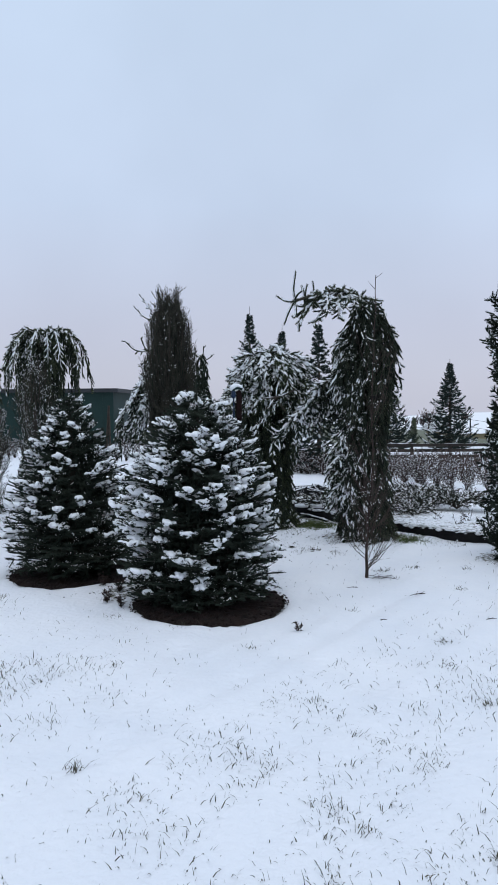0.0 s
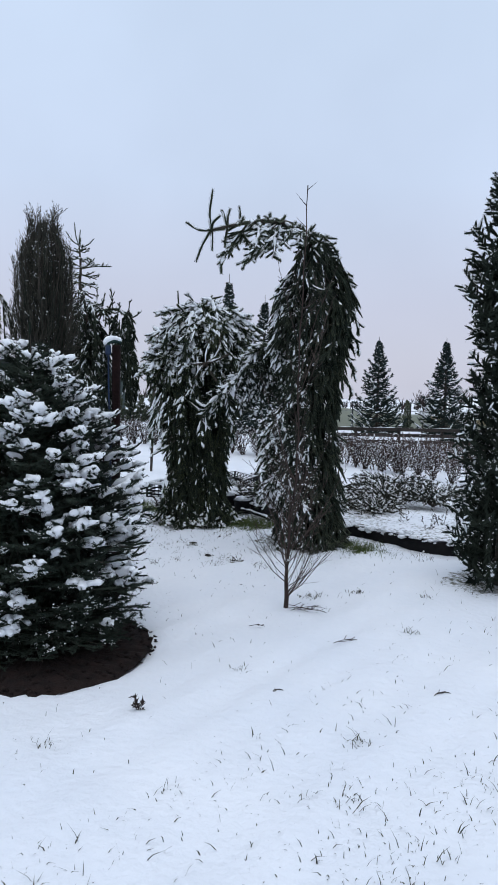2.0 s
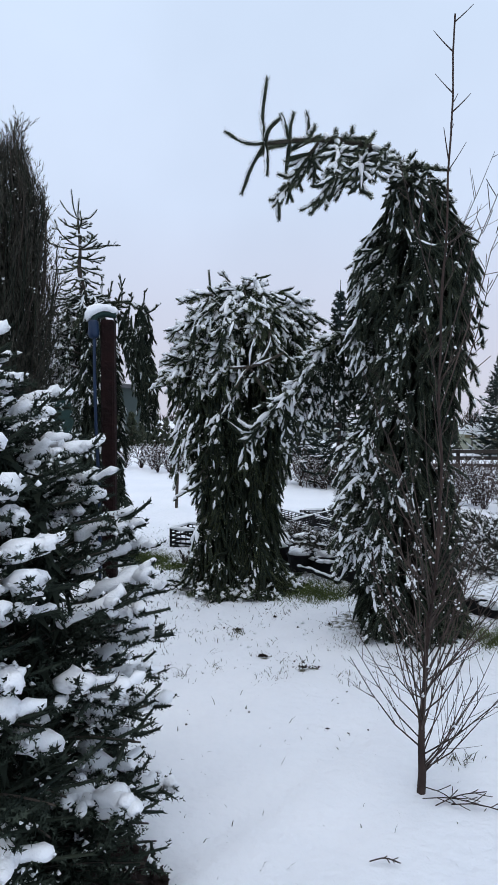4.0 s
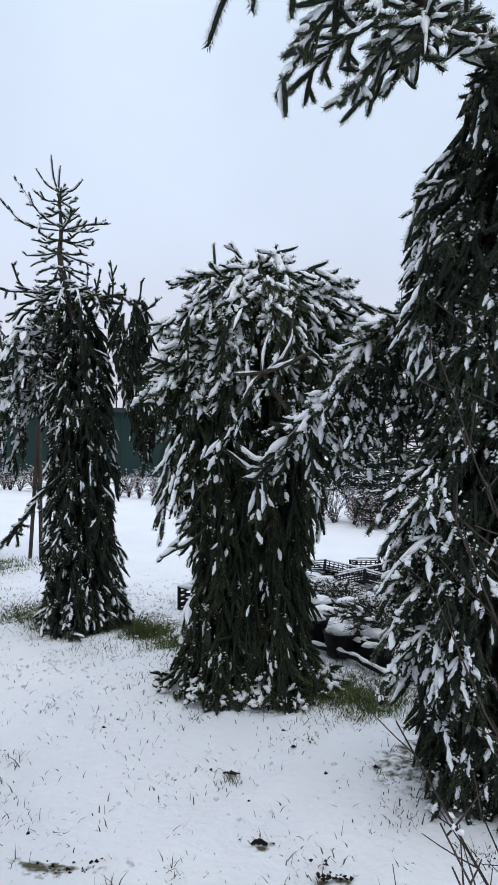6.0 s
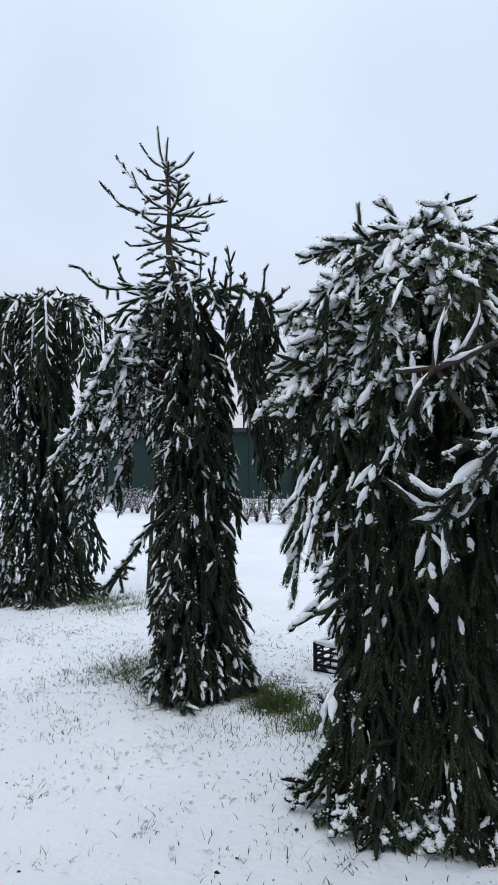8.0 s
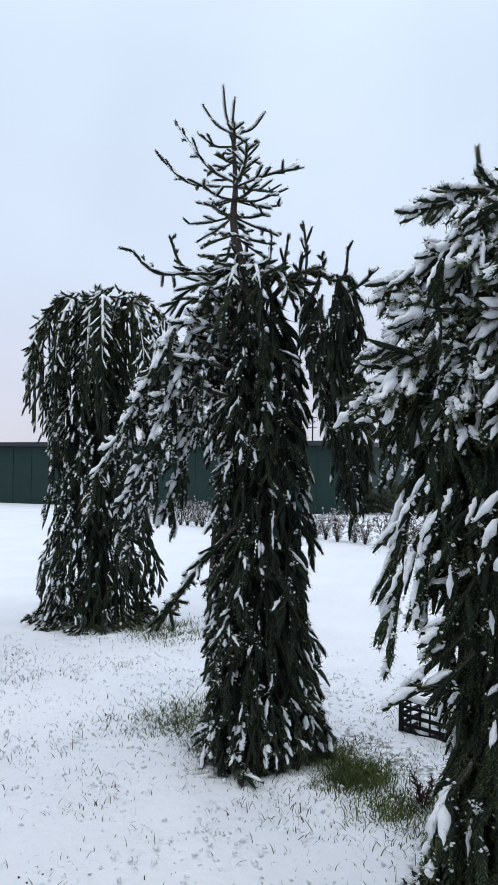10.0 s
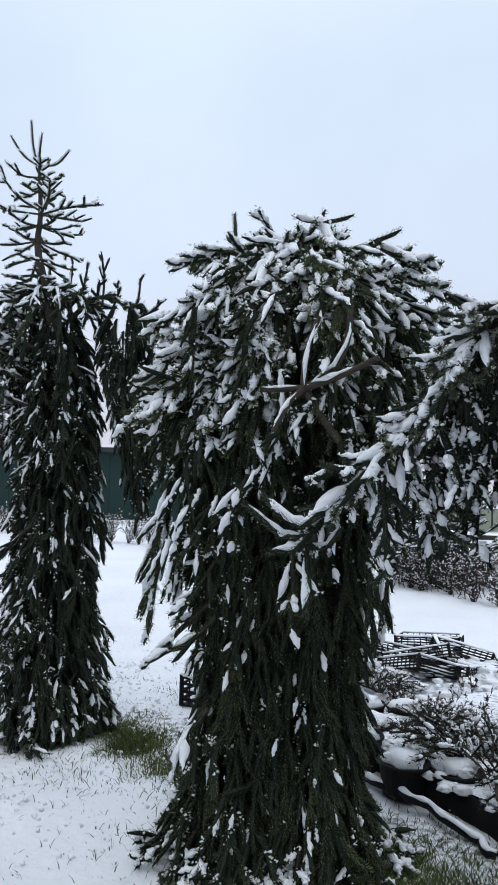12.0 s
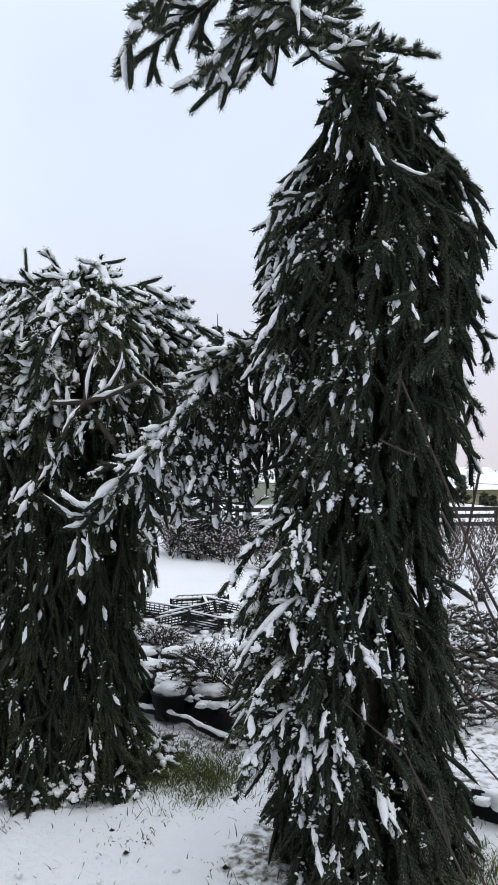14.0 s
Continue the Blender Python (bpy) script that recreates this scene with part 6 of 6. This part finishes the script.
def scrub():
    s, c = Soup(), Soup()
    n = 4200
    x = rng.uniform(1.0, 14, n)
    y = 15.2 + rng.random(n) * 6.3 + np.maximum(0, 3.5 - x) * 0.9
    keep = y < 21.6
    x, y = x[keep], y[keep]
    n = len(x)
    a = rng.random(n) * 6.283
    h = rng.uniform(0.12, 0.42, n)
    q = np.linspace(0, 1, 4)[None]
    b = np.stack([x, y, land(x, y)], -1)[:, None]
    P = b + np.stack([0.5 * h[:, None] * q * np.cos(a)[:, None], 0.5 * h[:, None] * q * np.sin(a)[:, None], h[:, None] * q], -1)
    s.tubes(P, 0.006 * np.linspace(1, 0.5, 4)[None], 3)
    s.needles(P, 6, 0.07, 0.018, 50)
    c.grains(P[::4, 2] + rng.normal(0, 0.02, P[::4, 2].shape), rng.uniform(0.008, 0.022, len(P[::4])))
    tagged(s.part("scrub", M_LEAF), "withered brown scrub with dry leaves behind the hedge", "scrub", kind="stuff")
    tagged(c.part("scrub_snow", M_SNOW), "flecks of snow on withered scrub", "snow", kind="stuff")


scrub()


# ---- far things ----
def far_tree(x, y, h, crown_r, label):
    """A small leafless tree with a round head."""
    z = float(land(np.array(x), np.array(y)))
    t = thing("young_tree", x, y, z, 0, label, "tree")
    w, c = Soup(), Soup()
    w.tubes(bend([(0, 0, -0.05), (0.01, 0, h * 0.5), (0, 0, h * 0.62)], 8), 0.03, 7)
    n = 40
    a, e = rng.random(n) * 6.283, rng.uniform(0.3, 1.4, n)
    q = np.linspace(0, 1, 4)[None]
    l = crown_r * rng.uniform(0.8, 1.15, n)[:, None]
    P = np.stack([l * q * np.cos(a)[:, None] * np.cos(e)[:, None], l * q * np.sin(a)[:, None] * np.cos(e)[:, None], h * 0.55 + l * 1.15 * q * np.sin(e)[:, None]], -1)
    c.tubes(P, 0.012 * np.linspace(1, 0.4, 4)[None], 3)
    c.tubes(side_twigs(P, 6, 0.22, 35, -0.3, 0.3, 1, None), 0.007, 3)
    w.part("trunk", M_BARK, t)
    tagged(c.part("twig", M_TWIG, t), kind="stuff")


far_tree(8.25, 33.0, 1.75, 0.55, "small leafless tree with a round head by the field")
far_tree(11.0, 37.0, 2.0, 0.6, "small leafless tree with a round head by the field")
thuja = spruce(thing("thuja", 7.45, 32.5, float(land(np.array(7.45), np.array(32.5))), 0, "slim dark evergreen standing far off by the field", "tree", "far thujas"), 1.25, 0.22, 44, 5, 0.5, 0.12, 0.02, second=0, needle_l=0.06, width=0.022, rise=0.9, low=0.05, prof=cone, core=0.02)
for k in range(9):
    x, y = -6.1 + 0.5 * k, 34.3 + 0.2 * (k % 2)
    f = 1.0 + 0.12 * math.sin(k * 2.7)
    copy_thing(thuja, pose(x, y, float(land(np.array(x), np.array(y))), 0, 0, 50 * k) @ Matrix.Diagonal((1.5 * f, 1.5 * f, 1.15 * f, 1)))
for x, y, f in ((15.9, 40.0, 1.6), (17.6, 41.0, 1.3), (13.9, 40.5, 1.1), (18.6, 42.0, 1.2)):
    copy_thing(thuja, pose(x, y, float(land(np.array(x), np.array(y))), 0, 0, 80 * f) @ Matrix.Diagonal((1.8 * f, 1.8 * f, 1.35 * f, 1)))


def wire_fence(y, x0, x1, step):
    t = thing("wire_fence", x0, y, 0, 0, "far wire fence on thin dark posts", "fence")
    n = int((x1 - x0) / step)
    tops = []
    for k in range(n + 1):
        z = float(land(np.array(x0 + k * step), np.array(y)))
        part("post", box(k * step - 0.03, k * step + 0.03, -0.03, 0.03, z - 0.1, z + 1.15, 0.005), M_DARK, t)
        tops.append((k * step, 0, z))
    for h in (1.1, 0.7):
        s = Soup()
        s.tubes(bend([(x, yy, z + h) for x, yy, z in tops], 40), 0.008, 4)
        s.part("wire", M_DARK, t)


wire_fence(38.0, 3.0, 21.6, 2.9)


def utility_pole():
    z = float(land(np.array(17.8), np.array(42.6)))
    t = thing("utility_pole", 17.8, 42.6, z, 0, "thin dark pole with two wires far off by the field", "pole")
    s = Soup()
    s.tubes(bend([(0, 0, -0.1), (0.01, 0, 1.3), (0, 0, 2.7)], 6), 0.05 * np.linspace(1, 0.7, 6)[None], 8)
    s.part("pole", M_DARK, t)
    for h in (2.62, 2.1):
        w = Soup()
        w.tubes(bend([(0, 0, h), (4, 0.5, h - 0.16), (8, 1, h)], 10), 0.012, 4)
        w.part("wire", M_DARK, t)


utility_pole()


def roof_mast():
    t = thing("antenna_mast", -8.05, 33.6, 2.40, 0, "thin antenna mast with short crossbars on the hall roof", "antenna")
    part("mast", box(-0.025, 0.025, -0.025, 0.025, 0, 1.0, 0.005), M_DARK, t)
    for z, w in ((0.55, 0.16), (0.75, 0.12), (0.92, 0.16)):
        part("crossbar", box(-w, w, -0.012, 0.012, z, z + 0.03, 0.003), M_DARK, t)


roof_mast()


def far_house():
    t = thing("house", 18.2, 47.0, -2.55, 8, "cream rendered house with a snow-covered roof", "building")
    part("wall", box(-4.5, 4.5, 0, 6, 0, 2.3, 0), M_WALL, t)
    bm = bmesh.new()
    v = [bm.verts.new(p) for p in ((-4.9, -0.4, 2.2), (4.9, -0.4, 2.2), (4.9, 3, 3.5), (-4.9, 3, 3.5), (4.9, 6.4, 2.2), (-4.9, 6.4, 2.2))]
    for f in ((0, 1, 2, 3), (3, 2, 4, 5), (0, 3, 5), (1, 4, 2), (0, 5, 4, 1)):
        bm.faces.new([v[k] for k in f])
    part("roof", bm, M_SNOW, t, "snow-covered roof")
    for x in (-2.8, 0.4, 2.6):
        part("window", box(x - 0.4, x + 0.4, -0.03, -0.005, 0.9, 1.8, 0.01), M_DARK, t)


far_house()


def far_wood():
    """A line of leafless trees on the horizon."""
    s = Soup()
    n = 2600
    a = rng.uniform(-0.9, 0.9, n)
    d = rng.uniform(230, 300, n)
    x, y = d * np.sin(a), d * np.cos(a)
    keep = (wave(x, y, 0.03) > -0.25)
    x, y = x[keep], y[keep]
    n = len(x)
    h = rng.uniform(1.2, 3.6, n) * (0.7 + 0.5 * wave(x, y, 0.05, 2.0))
    b = np.stack([x, y, land(x, y)], -1)[:, None]
    q = np.linspace(0, 1, 3)[None]
    P = b + np.stack([0.2 * h[:, None] * q * rng.normal(0, 1, (n, 1)), 0 * q + 0 * h[:, None], np.maximum(h, 0.5)[:, None] * q], -1)
    s.tubes(P, 0.14 * np.linspace(1, 0.6, 3)[None], 3)
    s.needles(P, 8, 1.3, 0.12, 40)
    tagged(s.part("far_wood", M_TWIG), "line of leafless trees along the horizon", "trees", kind="stuff")


far_wood()


# ---- litter on the snow ----
def litter():
    for k, (x, y, l) in enumerate(((1.5, 6.35, 0.16), (1.25, 6.98, 0.2), (1.3, 7.0, 0.24), (1.22, 7.02, 0.16), (1.34, 6.94, 0.18), (0.95, 6.6, 0.1), (1.9, 5.6, 0.1), (1.05, 5.6, 0.06))):
        t = thing("fallen_twig", x, y, 0.012, rng.uniform(-60, 30), "thin dark twig lying on the snow", "twig", "fallen twigs")
        s = Soup()
        P = bend([(-l / 2, 0, 0), (0, 0.02, 0.004), (l / 2, 0, 0.004)], 6)
        s.tubes(P, 0.0022, 5)
        s.tubes(side_twigs(P, 5, l * 0.4, 40, -0.1, 0.2, 0.9, 0.3), 0.002, 3)
        s.part("stem", M_TWIG, t)
    c = Soup()
    n = 260
    spots = np.array([(-0.2, 8.3, 0.10), (0.05, 8.36, 0.08), (0.51, 8.57, 0.02), (0.77, 8.4, 0.03), (1.03, 8.5, 0.02), (0.4, 8.36, 0.02), (0.33, 9.08, 0.015), (0.4, 7.7, 0.3), (-1.4, 6.5, 0.25)])
    i = rng.integers(0, len(spots), n)
    p = np.stack([spots[i, 0] + rng.normal(0, 1, n) * spots[i, 2], spots[i, 1] + rng.normal(0, 1, n) * spots[i, 2] * 0.3, np.full(n, 0.002)], -1)
    c.grains(p, rng.uniform(0.003, 0.010, n))
    x, y = worn_spots(900)
    c.grains(np.stack([x, y, 0.002 + 0 * x], -1), 0.003 + 0.010 * rng.random(len(x)) ** 2)
    tagged(c.part("soil_clods", M_SOIL), "crumbs of dark soil scattered on the snow", "soil", kind="stuff")


litter()
